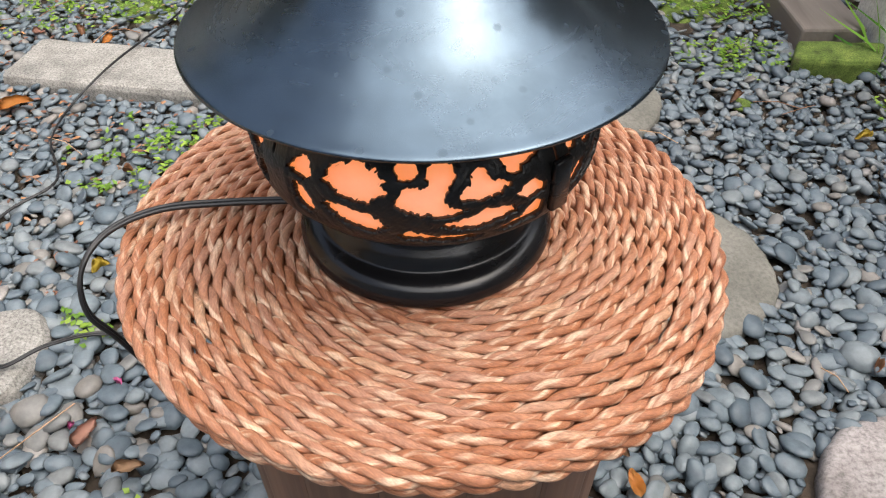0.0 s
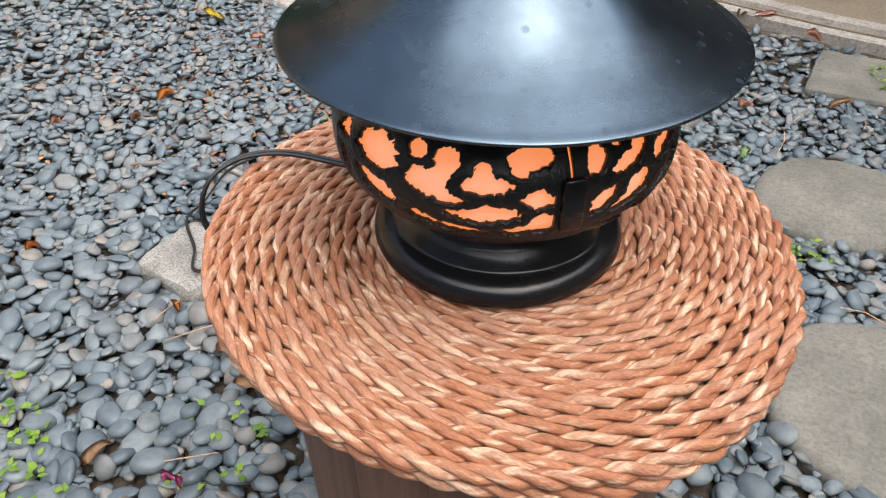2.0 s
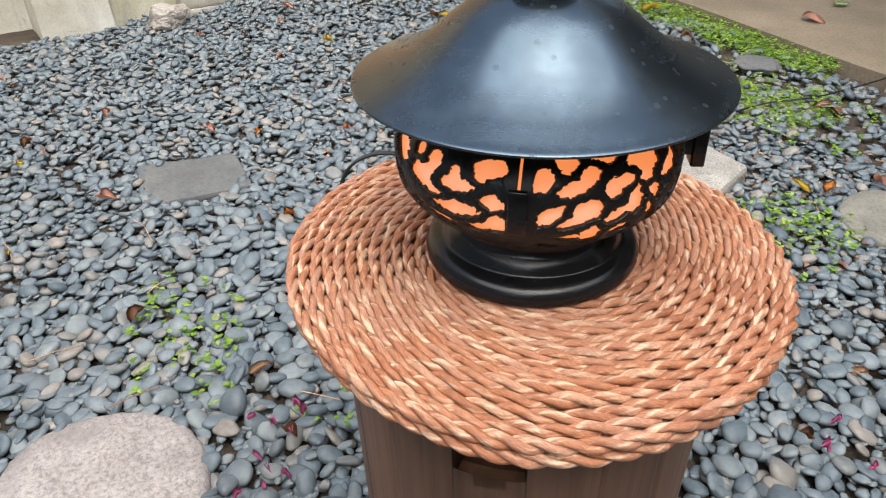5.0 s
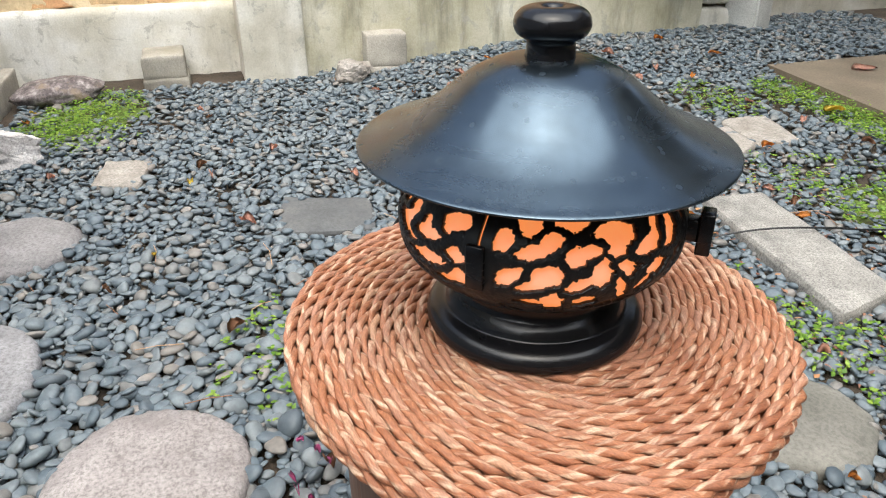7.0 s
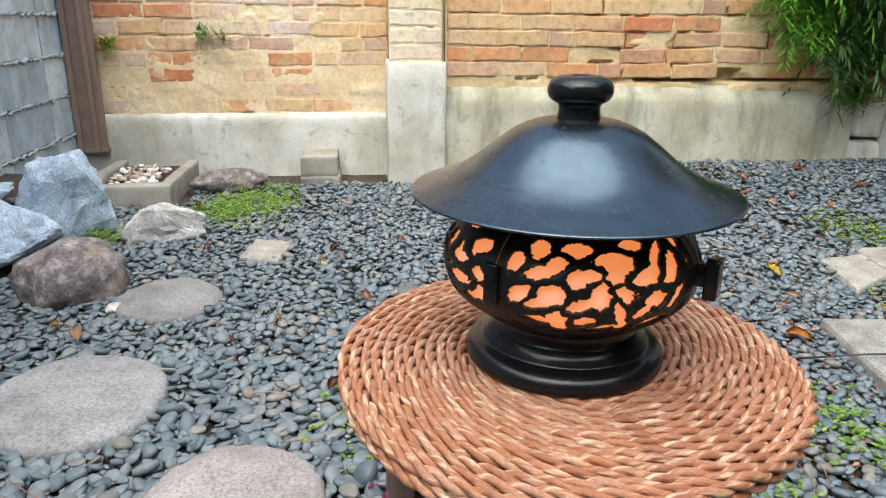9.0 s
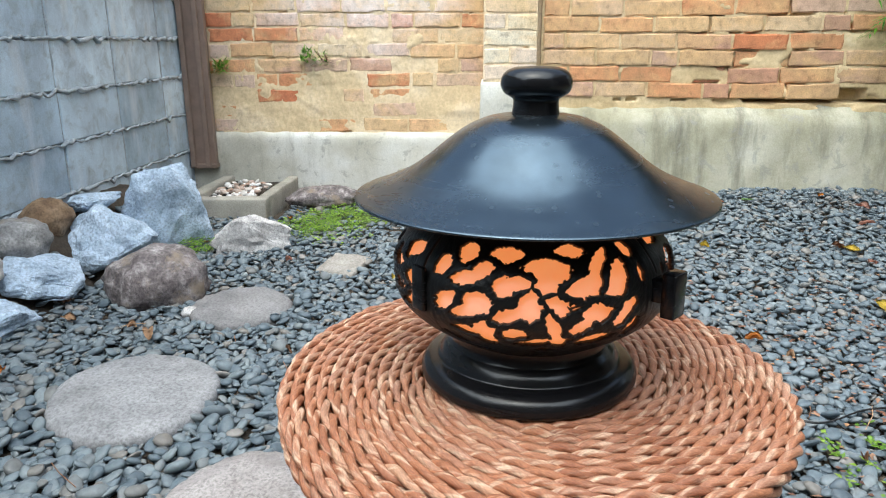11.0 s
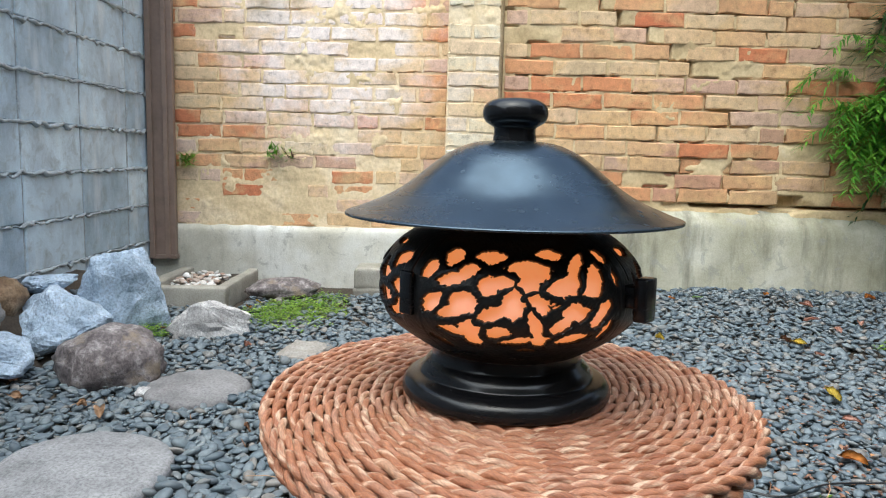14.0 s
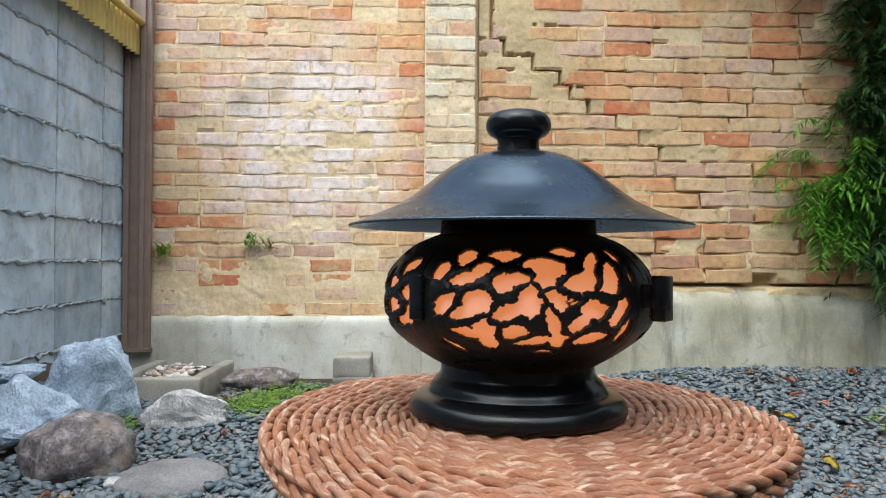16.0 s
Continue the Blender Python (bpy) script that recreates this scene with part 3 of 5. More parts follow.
def brick_courses(parent, x0, ya, yb, za, zb, length, course, seed, cracked=False, material=BRICK):
    """Bricks laid course by course, cut to fit at both ends."""
    rr = random.Random(seed)
    whole = [brick_mesh(length - 0.010, course - 0.010, seed + k, material) for k in range(9)]
    row = 0
    z = za + course / 2
    while z < zb:
        y = ya
        first = length * (0.5 if row % 2 else 1.0) + rr.uniform(-0.02, 0.02)
        while y < yb - 0.03:
            ln = first if y == ya else (length / 2 if rr.random() < 0.07 else length * rr.uniform(0.96, 1.03))
            ln = min(ln, yb - y)
            if yb - y - ln < 0.05:
                ln = yb - y
            c = y + ln / 2
            fallen = cracked and (bool(hollow(c, z)) or bool(hollow(c - 0.06, z)) or False)
            buried = rr.random() < 0.45 if (z < 0.60 and not cracked) or (cracked and c < 1.10 and z > 1.72) else False
            full = ln
            if cracked:
                along = np.linspace(y, y + ln, 15)
                gap = crack_gap(along, z + 0 * along)
                if gap.min() < 0.014:
                    at = float(along[gap.argmin()])
                    left = at - y > ln / 2
                    ln = (at - y if left else y + ln - at) - 0.006
                    c = y + ln / 2 if left else y + full - ln / 2
            if not fallen and not buried and ln > 0.05:
                ob = new("brick", rr.choice(whole))
                deep = 0.014 if rr.random() < 0.05 else 0.0
                ob.matrix_basis = pose(x0 + rr.uniform(-0.003, 0.004) - deep, c, z + rr.uniform(-0.003, 0.003) + 0.006 * math.sin(1.9 * c + 0.5 * row), rr.uniform(-1.1, 1.1), 0, rr.uniform(-1.2, 1.2)) @ Matrix.Diagonal((1, (ln - 0.013) / (length - 0.010), 1, 1))
                under(ob, parent)
            y += full
        z += course
        row += 1


def rendered_plinth(name, parent, x0, ya, yb, za, tops, thick, seed, rise=0.006, material=PLINTH):
    """Lime-rendered footing with an uneven weathered top edge."""
    ys = np.linspace(ya, yb, int((yb - ya) / 0.03) + 2)
    zs = np.linspace(0, 1, 14)
    y, k = np.meshgrid(ys, zs, indexing="ij")
    top = np.interp(y, [p[0] for p in tops], [p[1] for p in tops]) + 0.006 * lumps(y * 17, y * 9, seed)
    z = za + (top - za) * k
    x = x0 + 0.005 * lumps(y * 8, z * 9, seed) - 0.012 * step(0.93, 1.0, k)
    v = np.stack([x, y, z], -1)
    back = np.stack([np.full_like(ys, x0 - thick), ys, top[:, -1] + rise], -1)[:, None]
    v = np.concatenate([v, back], 1)
    n = len(zs) + 1
    i, j = np.meshgrid(np.arange(len(ys) - 1), np.arange(n - 1), indexing="ij")
    f = np.stack([i * n + j, (i + 1) * n + j, (i + 1) * n + j + 1, i * n + j + 1], -1).reshape(-1, 4)
    part(name, np_mesh(name, v.reshape(-1, 3), f, material), material, parent, "stained lime-rendered footing")
    for side, yy in (("a", ya), ("b", yb)):
        zt = float(np.interp(yy, [p[0] for p in tops], [p[1] for p in tops]))
        part("footing_end", box_bm(x0 - thick, yy - 0.004, za, x0 - 0.014, yy + 0.004, zt - 0.004), PLINTH, parent)


wall_1 = empty("wall_west_1", LEFT_X, -0.4, 0, "old orange and straw-coloured brick wall on a rendered footing", "brick wall", kind="structure")
part("core", box_bm(LEFT_X - 0.22, -1.6, -0.1, LEFT_X - 0.02, 0.40, WALL_TOP), MORTAR, wall_1)
mortar_sheet("mortar", LEFT_X, -1.42, 0.40, 0.33, WALL_TOP, False, 0.006, wall_1, 0.345, 0.0815)
rendered_plinth("footing", wall_1, LEFT_X + 0.035, -1.42, 0.388, -0.08, [(-1.5, 0.338), (0.4, 0.342)], 0.08, 1.0)

wall_2 = empty("wall_west_2", RIGHT_X, 2.0, 0, "cracked old brick wall with fallen bricks above a stained footing", "brick wall", kind="structure")
part("core", box_bm(RIGHT_X - 0.42, 0.60, -0.1, RIGHT_X - 0.115, 3.44, WALL_TOP), OLD_MORTAR, wall_2)
mortar_sheet("mortar", RIGHT_X, 0.690, 3.45, 0.40, WALL_TOP, True, 0.005, wall_2, 0.550, 0.0838)
rendered_plinth("footing", wall_2, RIGHT_X + 0.055, 0.672, 3.04, -0.05, [(0.67, 0.465), (1.9, 0.465), (2.5, 0.445), (3.1, 0.40)], 0.09, 3.0, 0.06, DAMP_PLINTH)

pilaster = empty("wall_pilaster", PILE_X, 0.53, 0, "brick pier with a tall pale rendered base", "brick pier", kind="structure")
part("core", box_bm(PILE_X - 0.30, 0.395, -0.1, PILE_X - 0.02, 0.662, WALL_TOP), MORTAR, pilaster)
mortar_sheet("mortar", PILE_X, 0.392, 0.668, 0.62, WALL_TOP, False, 0.004, pilaster, 0.645, 0.0825)
part("rendered_base", box_bm(PILE_X - 0.28, 0.378, -0.1, PILE_X + 0.028, 0.690, 0.640, 0.012, 6, 0.006, 3), PLINTH, pilaster, "pale lime-rendered base of the pier")
part("gap", box_bm(RIGHT_X - 0.10, 0.668, 0.5, RIGHT_X - 0.03, 0.690, WALL_TOP, 0.004), MORTAR, pilaster, "crumbled joint beside the pier")

# corner of the wall: split end block, leaning post, and the wall that goes on
corner = empty("wall_corner", -3.15, 3.2, 0, "broken end of the footing with a crack and lichen", "wall end", kind="structure")
part("loose_block", box_bm(-3.34, 3.055, 0.22, -3.135, 3.245, 0.43, 0.03, 4, 0.012, 5), PLINTH, corner, "loose rendered block split from the footing")
part("lower_block", box_bm(-3.34, 3.02, -0.05, -3.15, 3.26, 0.205, 0.03, 4, 0.014, 6), PLINTH, corner)
post = bmesh.new()
bmesh.ops.create_cube(post, size=1, matrix=pose(-3.10, 3.30, 1.25, 3.2, 0, 20) @ Matrix.Diagonal((0.22, 0.17, 2.7, 1)))
bmesh.ops.bevel(post, geom=post.edges[:], offset=0.012, segments=2, affect="EDGES")
thing("wall_post", post, POST_CONCRETE, "pale leaning concrete post at the wall's corner", "post", kind="structure", smooth=False)
thing("wall_west_3", box_bm(-3.75, 3.3, -0.1, -3.42, 6.5, 2.6, 0.01, 5, 0.008, 2), PLINTH, "stained rendered wall going on past the post", "wall", kind="structure", smooth=False)

# ---- block wall ----
BLOCK_Y, COURSE, BLOCK_LEN, BLOCK_Z0, BLOCK_X0 = -1.30, 0.2065, 0.475, 0.0385, -3.565
block_wall = empty("wall_south", -1.6, BLOCK_Y - 0.05, 0, "grey concrete block wall with rough squeezed mortar joints", "block wall", kind="structure")
part("core", box_bm(-3.7, BLOCK_Y - 0.17, -0.1, 2.7, BLOCK_Y - 0.008, BLOCK_Z0 + 10 * COURSE), JOINT, block_wall)


def joint_bead(points, radius, seed):
    """A ragged bead of mortar squeezed out of a joint."""
    p = np.array(points)
    n = len(p)
    rr = np.random.default_rng(seed)
    drip = rr.normal(0, 0.0065, n) - 0.016 * (rr.random(n) > 0.9)
    p[:, 2] += np.convolve(drip, [0.25, 0.5, 0.25], "same")
    p[:, 1] += np.convolve(rr.normal(0.0, 0.0034, n), [0.3, 0.4, 0.3], "same")
    swell = np.convolve(rr.normal(0, 1, n), np.ones(4) / 4, "same") + np.convolve(rr.normal(0, 1, n), np.ones(25) / 14, "same")
    return tube_mesh("mortar_bead", p, radius * np.clip(0.85 + 0.42 * swell, 0.3, 1.7), JOINT, 6, 0.7)


for r in range(10):
    z = BLOCK_Z0 + r * COURSE
    xs = np.arange(-3.45, 1.2, 0.012)
    part("mortar_bead", joint_bead(np.stack([xs, np.full_like(xs, BLOCK_Y - 0.001), np.full_like(xs, z)], -1), 0.0125, r), JOINT, block_wall)
for c in range(1, 10):
    x = BLOCK_X0 + c * BLOCK_LEN
    zs = np.arange(0.05, BLOCK_Z0 + 10 * COURSE, 0.014)
    part("mortar_bead", joint_bead(np.stack([np.full_like(zs, x), np.full_like(zs, BLOCK_Y - 0.006), zs], -1), 0.006, 40 + c), JOINT, block_wall)

# corrugated sheet on the block wall's top, brown steel channel in the corner
eave = empty("yellow_eave", -2.5, BLOCK_Y, 1.9, "faded yellow corrugated sheet edging along the wall top", "corrugated sheet")
xs = np.arange(-3.38, 0.6, 0.006)
wave = BLOCK_Y + 0.075 + 0.010 * np.sin(xs * 2 * np.pi / 0.055)
rows = [(0.0, 1.815), (0.0, 1.90), (0.0, 1.985), (-0.08, 2.02), (-0.35, 2.12)]
v = np.stack([np.stack([xs, wave + dy, np.full_like(xs, zz) + 0.25 * (wave - BLOCK_Y - 0.075)], -1) for dy, zz in rows], 1)
n = len(rows)
i, j = np.meshgrid(np.arange(len(xs) - 1), np.arange(n - 1), indexing="ij")
f = np.stack([i * n + j, (i + 1) * n + j, (i + 1) * n + j + 1, i * n + j + 1], -1).reshape(-1, 4)
part("corrugated_sheet", np_mesh("corrugated_sheet", v.reshape(-1, 3), f, YELLOW), YELLOW, eave)
part("edge_tube", tube_mesh("edge_tube", [(x, BLOCK_Y + 0.10, 1.995) for x in np.linspace(-3.36, 0.6, 30)], 0.022, YELLOW, 10), YELLOW, eave, "yellow tube along the sheet")

channel = empty("steel_channel", -3.36, -1.22, 0.14, "dark brown painted steel channel standing in the corner", "steel channel")
part("web", box_bm(-3.385, -1.292, 0.145, -3.345, -1.150, 2.6, 0.006), PIPE, channel, smooth=False)
part("flange", box_bm(-3.343, -1.292, 0.15, -3.318, -1.262, 2.6, 0.004), PIPE, channel, smooth=False)
part("flange", box_bm(-3.343, -1.205, 0.15, -3.325, -1.178, 2.6, 0.004), PIPE, channel, smooth=False)
part("foot", box_bm(-3.40, -1.30, 0.14, -3.33, -1.145, 0.165, 0.004), PIPE, channel, smooth=False)

# ---- porch, and unseen roof and walls added to shape the light ----
porch = bmesh.new()
edge = [(-2.45, 2.97), (-1.6, 2.86), (-0.76, 2.69), (-0.18, 2.61), (0.25, 2.53), (0.95, 2.45), (2.28, 2.3), (2.28, 6.4), (-2.35, 6.4)]
face = porch.faces.new([porch.verts.new((x, y, 0.035)) for x, y in edge])
for g in bmesh.ops.extrude_face_region(porch, geom=[face])["geom"]:
    if isinstance(g, bmesh.types.BMVert):
        g.co.z -= 0.16
thing("porch_floor", porch, PORCH, "smooth brown-grey concrete porch floor", "concrete floor", kind="structure", smooth=False)
ledge = np.array([(-0.62, 2.645), (-0.18, 2.575), (0.25, 2.495), (0.95, 2.415), (1.6, 2.35)])
lb = bmesh.new()
ring = [[lb.verts.new((x, y + dy, z)) for x, y in ledge] for dy, z in ((0, -0.05), (0.004, 0.022), (0.012, 0.028), (0.045, 0.030), (0.050, 0.05), (0.07, 0.052), (0.10, 0.052), (0.10, -0.05))]
for a, b in zip(ring, ring[1:]):
    for k in range(len(ledge) - 1):
        lb.faces.new((a[k], a[k + 1], b[k + 1], b[k]))
thing("porch_ledge", lb, TAN_STONE, "pale stepped concrete ledge at the porch edge", "ledge", kind="structure", smooth=False)
# unseen roof, added to keep sky light off the porch side
thing("porch_roof", box_bm(-2.2, 3.0, 2.65, 2.9, 6.6, 2.77), SILL_WOOD, "plain unseen timber roof added to shade the porch side", "roof", kind="structure", smooth=False)
# out of view: added to block low sky and darken the lid's reflections
thing("unseen_upper_block", box_bm(-2.2, 4.2, 2.78, 2.9, 6.6, 4.6), UNSEEN_WALL, "plain unseen block added above the roof to hide sky", "wall", kind="structure", smooth=False)
thing("unseen_wall_west", box_bm(-4.5, -3.0, -0.1, -4.2, 6.6, 3.7), UNSEEN_WALL, "plain unseen wall added beyond the brick wall to hide low sky", "wall", kind="structure", smooth=False)
# unseen too, added to close the far side against the sky
thing("unseen_wall_north", box_bm(-3.6, 6.4, -0.1, 2.9, 6.6, 2.7), UNSEEN_WALL, "plain unseen wall added to close off the porch", "wall", kind="structure", smooth=False)
thing("unseen_wall_east", box_bm(2.3, -1.5, -0.1, 2.5, 6.5, 2.9), UNSEEN_WALL, "plain unseen wall added beside the garden to hide low sky", "wall", kind="structure", smooth=False)


# ---- stones ----
def stepping_stone(cx, cy, rx, ry, turn, h, material, label, seed, sink=0.02, dome=0.008, name="stepping_stone", group="stepping stones"):
    """A flat, worn, roughly round stone with a rounded edge."""
    rr = np.random.default_rng(seed)
    a = np.linspace(0, 2 * np.pi, 72, endpoint=False)
    out = 1 + sum(rr.uniform(-1, 1) * 0.075 / k * np.cos(k * a + rr.uniform(0, 6.3)) for k in range(2, 7)) + 0.008 * np.sin(a * 23 + seed)
    prof = [(0.02, 1.0), (0.25, 1.0), (0.5, 1.0), (0.7, 0.99), (0.84, 0.97), (0.92, 0.92), (0.97, 0.8), (1.0, 0.55), (1.01, 0.2), (0.99, -1.0)]
    c, s = math.cos(radians(turn)), math.sin(radians(turn))
    z0 = float(ground_z(cx, cy))
    v = []
    for q, k in prof:
        px, py = q * out * rx * np.cos(a), q * out * ry * np.sin(a)
        x, y = cx + c * px - s * py, cy + s * px + c * py
        top = h + dome * (1 - q * q) + 0.0035 * lumps(x * 22, y * 25, seed) * min(1, q * 4) + 0.0015 * lumps(x * 70, y * 66, seed)
        v.append(np.stack([x, y, z0 + (top * k if k > 0 else np.full_like(x, -sink))], -1))
    n = len(a)
    i, j = np.meshgrid(np.arange(len(prof) - 1), np.arange(n), indexing="ij")
    k = (j + 1) % n
    f = np.stack([i * n + j, (i + 1) * n + j, (i + 1) * n + k, i * n + k], -1).reshape(-1, 4)
    V = np.concatenate(v)
    V = np.concatenate([V, V[:n].mean(0)[None]])
    F = np.concatenate([f, np.stack([np.arange(n), (np.arange(n) + 1) % n, np.full(n, len(V) - 1), np.full(n, len(V) - 1)], -1)])
    me = bpy.data.meshes.new(name)
    me.from_pydata(V.tolist(), [], [q[:3].tolist() if q[2] == q[3] else q.tolist() for q in F])
    me.polygons.foreach_set("use_smooth", [True] * len(me.polygons))
    me.materials.append(material)
    return thing(name, me, material, label, "stone", group)


def paving_slab(corners, h, material, label, seed, bevel=0.012, group="paving slabs", name="paving_slab"):
    """A cut slab with worn edges, on the given ground corners."""
    bm = bmesh.new()
    cx, cy = sum(p[0] for p in corners) / len(corners), sum(p[1] for p in corners) / len(corners)
    z0 = float(ground_z(cx, cy))
    face = bm.faces.new([bm.verts.new((x, y, z0 + h)) for x, y in corners])
    for g in bmesh.ops.extrude_face_region(bm, geom=[face])["geom"]:
        if isinstance(g, bmesh.types.BMVert):
            g.co.z = z0 - 0.03
    bmesh.ops.recalc_face_normals(bm, faces=bm.faces[:])
    bmesh.ops.bevel(bm, geom=bm.edges[:], offset=bevel, segments=2, affect="EDGES", profile=0.5)
    bmesh.ops.subdivide_edges(bm, edges=bm.edges[:], cuts=5, use_grid_fill=True)
    for v in bm.verts:
        v.co += 0.004 * noise.noise_vector(v.co * 13 + Vector((seed, 0, 0))) + 0.003 * noise.noise_vector(v.co * 45)
    return thing(name, bm, material, label, "paving slab", group)


def rock(cx, cy, z, sx, sy, sz, turn, material, label, seed, angular=True, name="garden_rock", group="garden rocks", tilt=0):
    """A broken or weathered rock: a hull with faces, relief and chipped edges."""
    rr = random.Random(seed)
    bm = bmesh.new()
    if angular:
        for k in range(15):
            p = Vector((rr.gauss(0, 1), rr.gauss(0, 1), rr.gauss(0, 1))).normalized() * rr.uniform(0.88, 1.12)
            bm.verts.new(p)
        bmesh.ops.convex_hull(bm, input=bm.verts[:])
        for v in [v for v in bm.verts if not v.link_faces]:
            bm.verts.remove(v)
        bmesh.ops.triangulate(bm, faces=bm.faces[:])
        bmesh.ops.bevel(bm, geom=bm.edges[:], offset=0.05, segments=1, affect="EDGES")
        bmesh.ops.triangulate(bm, faces=bm.faces[:])
        for k in range(2):
            bmesh.ops.subdivide_edges(bm, edges=[e for e in bm.edges if e.calc_length() > 0.16], cuts=2, use_grid_fill=True)
            bmesh.ops.triangulate(bm, faces=bm.faces[:])
        amp = 0.12
    else:
        bmesh.ops.create_icosphere(bm, subdivisions=4, radius=1)
        amp = 0.16
    off = Vector((seed * 3.1, seed * 1.7, 0))
    for v in bm.verts:
        n = v.co.normalized()
        v.co += n * amp * (noise.noise(v.co * 1.6 + off) + 0.55 * noise.noise(v.co * 4.2 + off) + 0.35 * noise.noise(v.co * 10 + off))
    m = pose(cx, cy, z, tilt, 0, turn) @ Matrix.Diagonal((sx, sy, sz, 1))
    bmesh.ops.transform(bm, matrix=m, verts=bm.verts)
    return thing(name, bm, material, label, "rock", group, smooth=not angular)


stepping_stone(-0.455, 0.0, 0.175, 0.172, 10, 0.032, PINK_STONE, "round pinkish-grey granite stepping stone in the gravel", 1)
stepping_stone(-0.86, -0.425, 0.225, 0.20, 20, 0.030, LILAC_STONE, "large round rough grey stepping stone in the gravel", 2)
stepping_stone(-1.48, -0.37, 0.175, 0.165, 0, 0.026, DUSK_STONE, "round dusky grey stepping stone beside the rocks", 3)
stepping_stone(0.455, 0.965, 0.165, 0.18, 0, 0.028, OLIVE_STONE, "round olive-grey stepping stone in wet gravel", 4)
stepping_stone(0.36, 1.53, 0.18, 0.17, 30, 0.028, OLIVE_STONE, "flat olive-brown stepping stone in the gravel", 5)
stepping_stone(-0.125, 1.80, 0.15, 0.145, 30, 0.022, OLIVE_STONE, "flat stepping stone with damp slate-dark patches", 6)
stepping_stone(-0.285, 2.385, 0.13, 0.17, 10, 0.022, OLIVE_STONE, "flat dark stepping stone near the porch", 7)
stepping_stone(0.70, 0.46, 0.175, 0.17, 0, 0.028, PINK_STONE, "round greyish stepping stone beside the tub", 8)
stepping_stone(-0.22, 1.17, 0.13, 0.14, 0, 0.024, OLIVE_STONE, "round dark stepping stone behind the tub", 9)
paving_slab([(-1.88, -0.22), (-1.81, -0.07), (-2.05, -0.03), (-2.10, -0.19)], 0.022, TAN_STONE, "small tan paving slab sunk in the gravel", 1)
paving_slab([(-1.338, 0.312), (-1.276, 0.604), (-1.502, 0.638), (-1.590, 0.370)], 0.018, SLATE, "dark smooth slate paving slab in the gravel", 2)
paving_slab([(-1.115, 1.59), (-0.45, 1.49), (-0.50, 1.71), (-1.09, 1.80)], 0.045, GRANITE, "long pale granite kerb slab lying in gravel", 3, 0.016)
paving_slab([(-1.83, 2.19), (-1.51, 2.14), (-1.50, 2.34), (-1.81, 2.42)], 0.016, TAN_STONE, "worn tan paving slab edged with moss", 4)
paving_slab([(-1.67, 1.95), (-1.35, 1.88), (-1.50, 2.12), (-1.71, 2.15)], 0.024, TAN_STONE, "broken tan paving slab in the gravel", 5)
paving_slab([(0.23, 2.07), (0.58, 2.10), (0.62, 2.40), (0.25, 2.37)], 0.022, OLIVE_STONE, "grey paving slab in front of the porch", 6)
paving_slab([(0.905, 1.69), (1.13, 1.68), (1.19, 1.79), (0.955, 1.80)], 0.055, MOSS, "low step stone grown over with green algae", 7, 0.012, name="step_stone")
paving_slab([(-0.825, 0.655), (-0.667, 0.635), (-0.648, 0.765), (-0.69, 0.821), (-0.82, 0.803)], 0.042, GRANITE, "rough pale granite block with a cable across it", 8, 0.018, "granite blocks", "granite_block")
rock(-1.0, 2.46, 0.02, 0.085, 0.065, 0.026, 20, SLATE, "flat dark stone lying on the moss", 12, False)
rock(-1.60, -0.70, 0.045, 0.150, 0.170, 0.135, 30, BROWN_ROCK, "squat dark brown rock with pale lichen patches", 43, False)
rock(-2.25, -0.96, 0.10, 0.165, 0.20, 0.265, 10, BLUE_ROCK, "tall broken blue-grey rock in the bank", 22)
rock(-1.94, -1.05, 0.055, 0.225, 0.21, 0.20, 35, BLUE_ROCK, "large broken blue-grey rock in the bank", 23)
rock(-1.50, -1.06, 0.095, 0.15, 0.15, 0.095, 20, BLUE_ROCK, "blue-grey rock leaning out over the gravel", 36, tilt=-12)
rock(-1.56, -1.17, 0.20, 0.115, 0.105, 0.085, 0, GREY_ROCK, "rounded grey rock on the bank", 25, False)
rock(-1.81, -1.215, 0.21, 0.12, 0.085, 0.08, 0, RUST_ROCK, "rust-brown rock against the block wall", 26, False)
rock(-1.29, -1.15, 0.18, 0.12, 0.10, 0.095, 10, WHITE_ROCK, "pale grey rock on the bank", 27)
rock(-2.07, -1.17, 0.235, 0.15, 0.10, 0.055, 0, BLUE_ROCK, "flat blue-grey rock below the block wall", 28)
rock(-1.20, -1.04, 0.03, 0.15, 0.12, 0.075, -20, BLUE_ROCK, "low blue-grey rock at the bank's foot", 29)
rock(-2.16, -0.56, 0.045, 0.13, 0.180, 0.115, 0, WHITE_ROCK, "pale pitted rock on the gravel", 30)
rock(-3.02, -0.45, 0.045, 0.12, 0.19, 0.06, 10, BROWN_ROCK, "flat brown rock near the wall footing", 31, False)
rock(-2.95, 0.87, 0.05, 0.10, 0.13, 0.085, 0, TAN_STONE, "pale tan broken rock against the wall footing", 32)
rock(-1.42, -0.52, 0.012, 0.03, 0.025, 0.02, 0, WHITE_ROCK, "small cream stone beside the brown rock", 33, False)
rock(0.74, 1.55, 0.0, 0.035, 0.03, 0.012, 0, MOSS, "small flat mossy stone", 34, False)

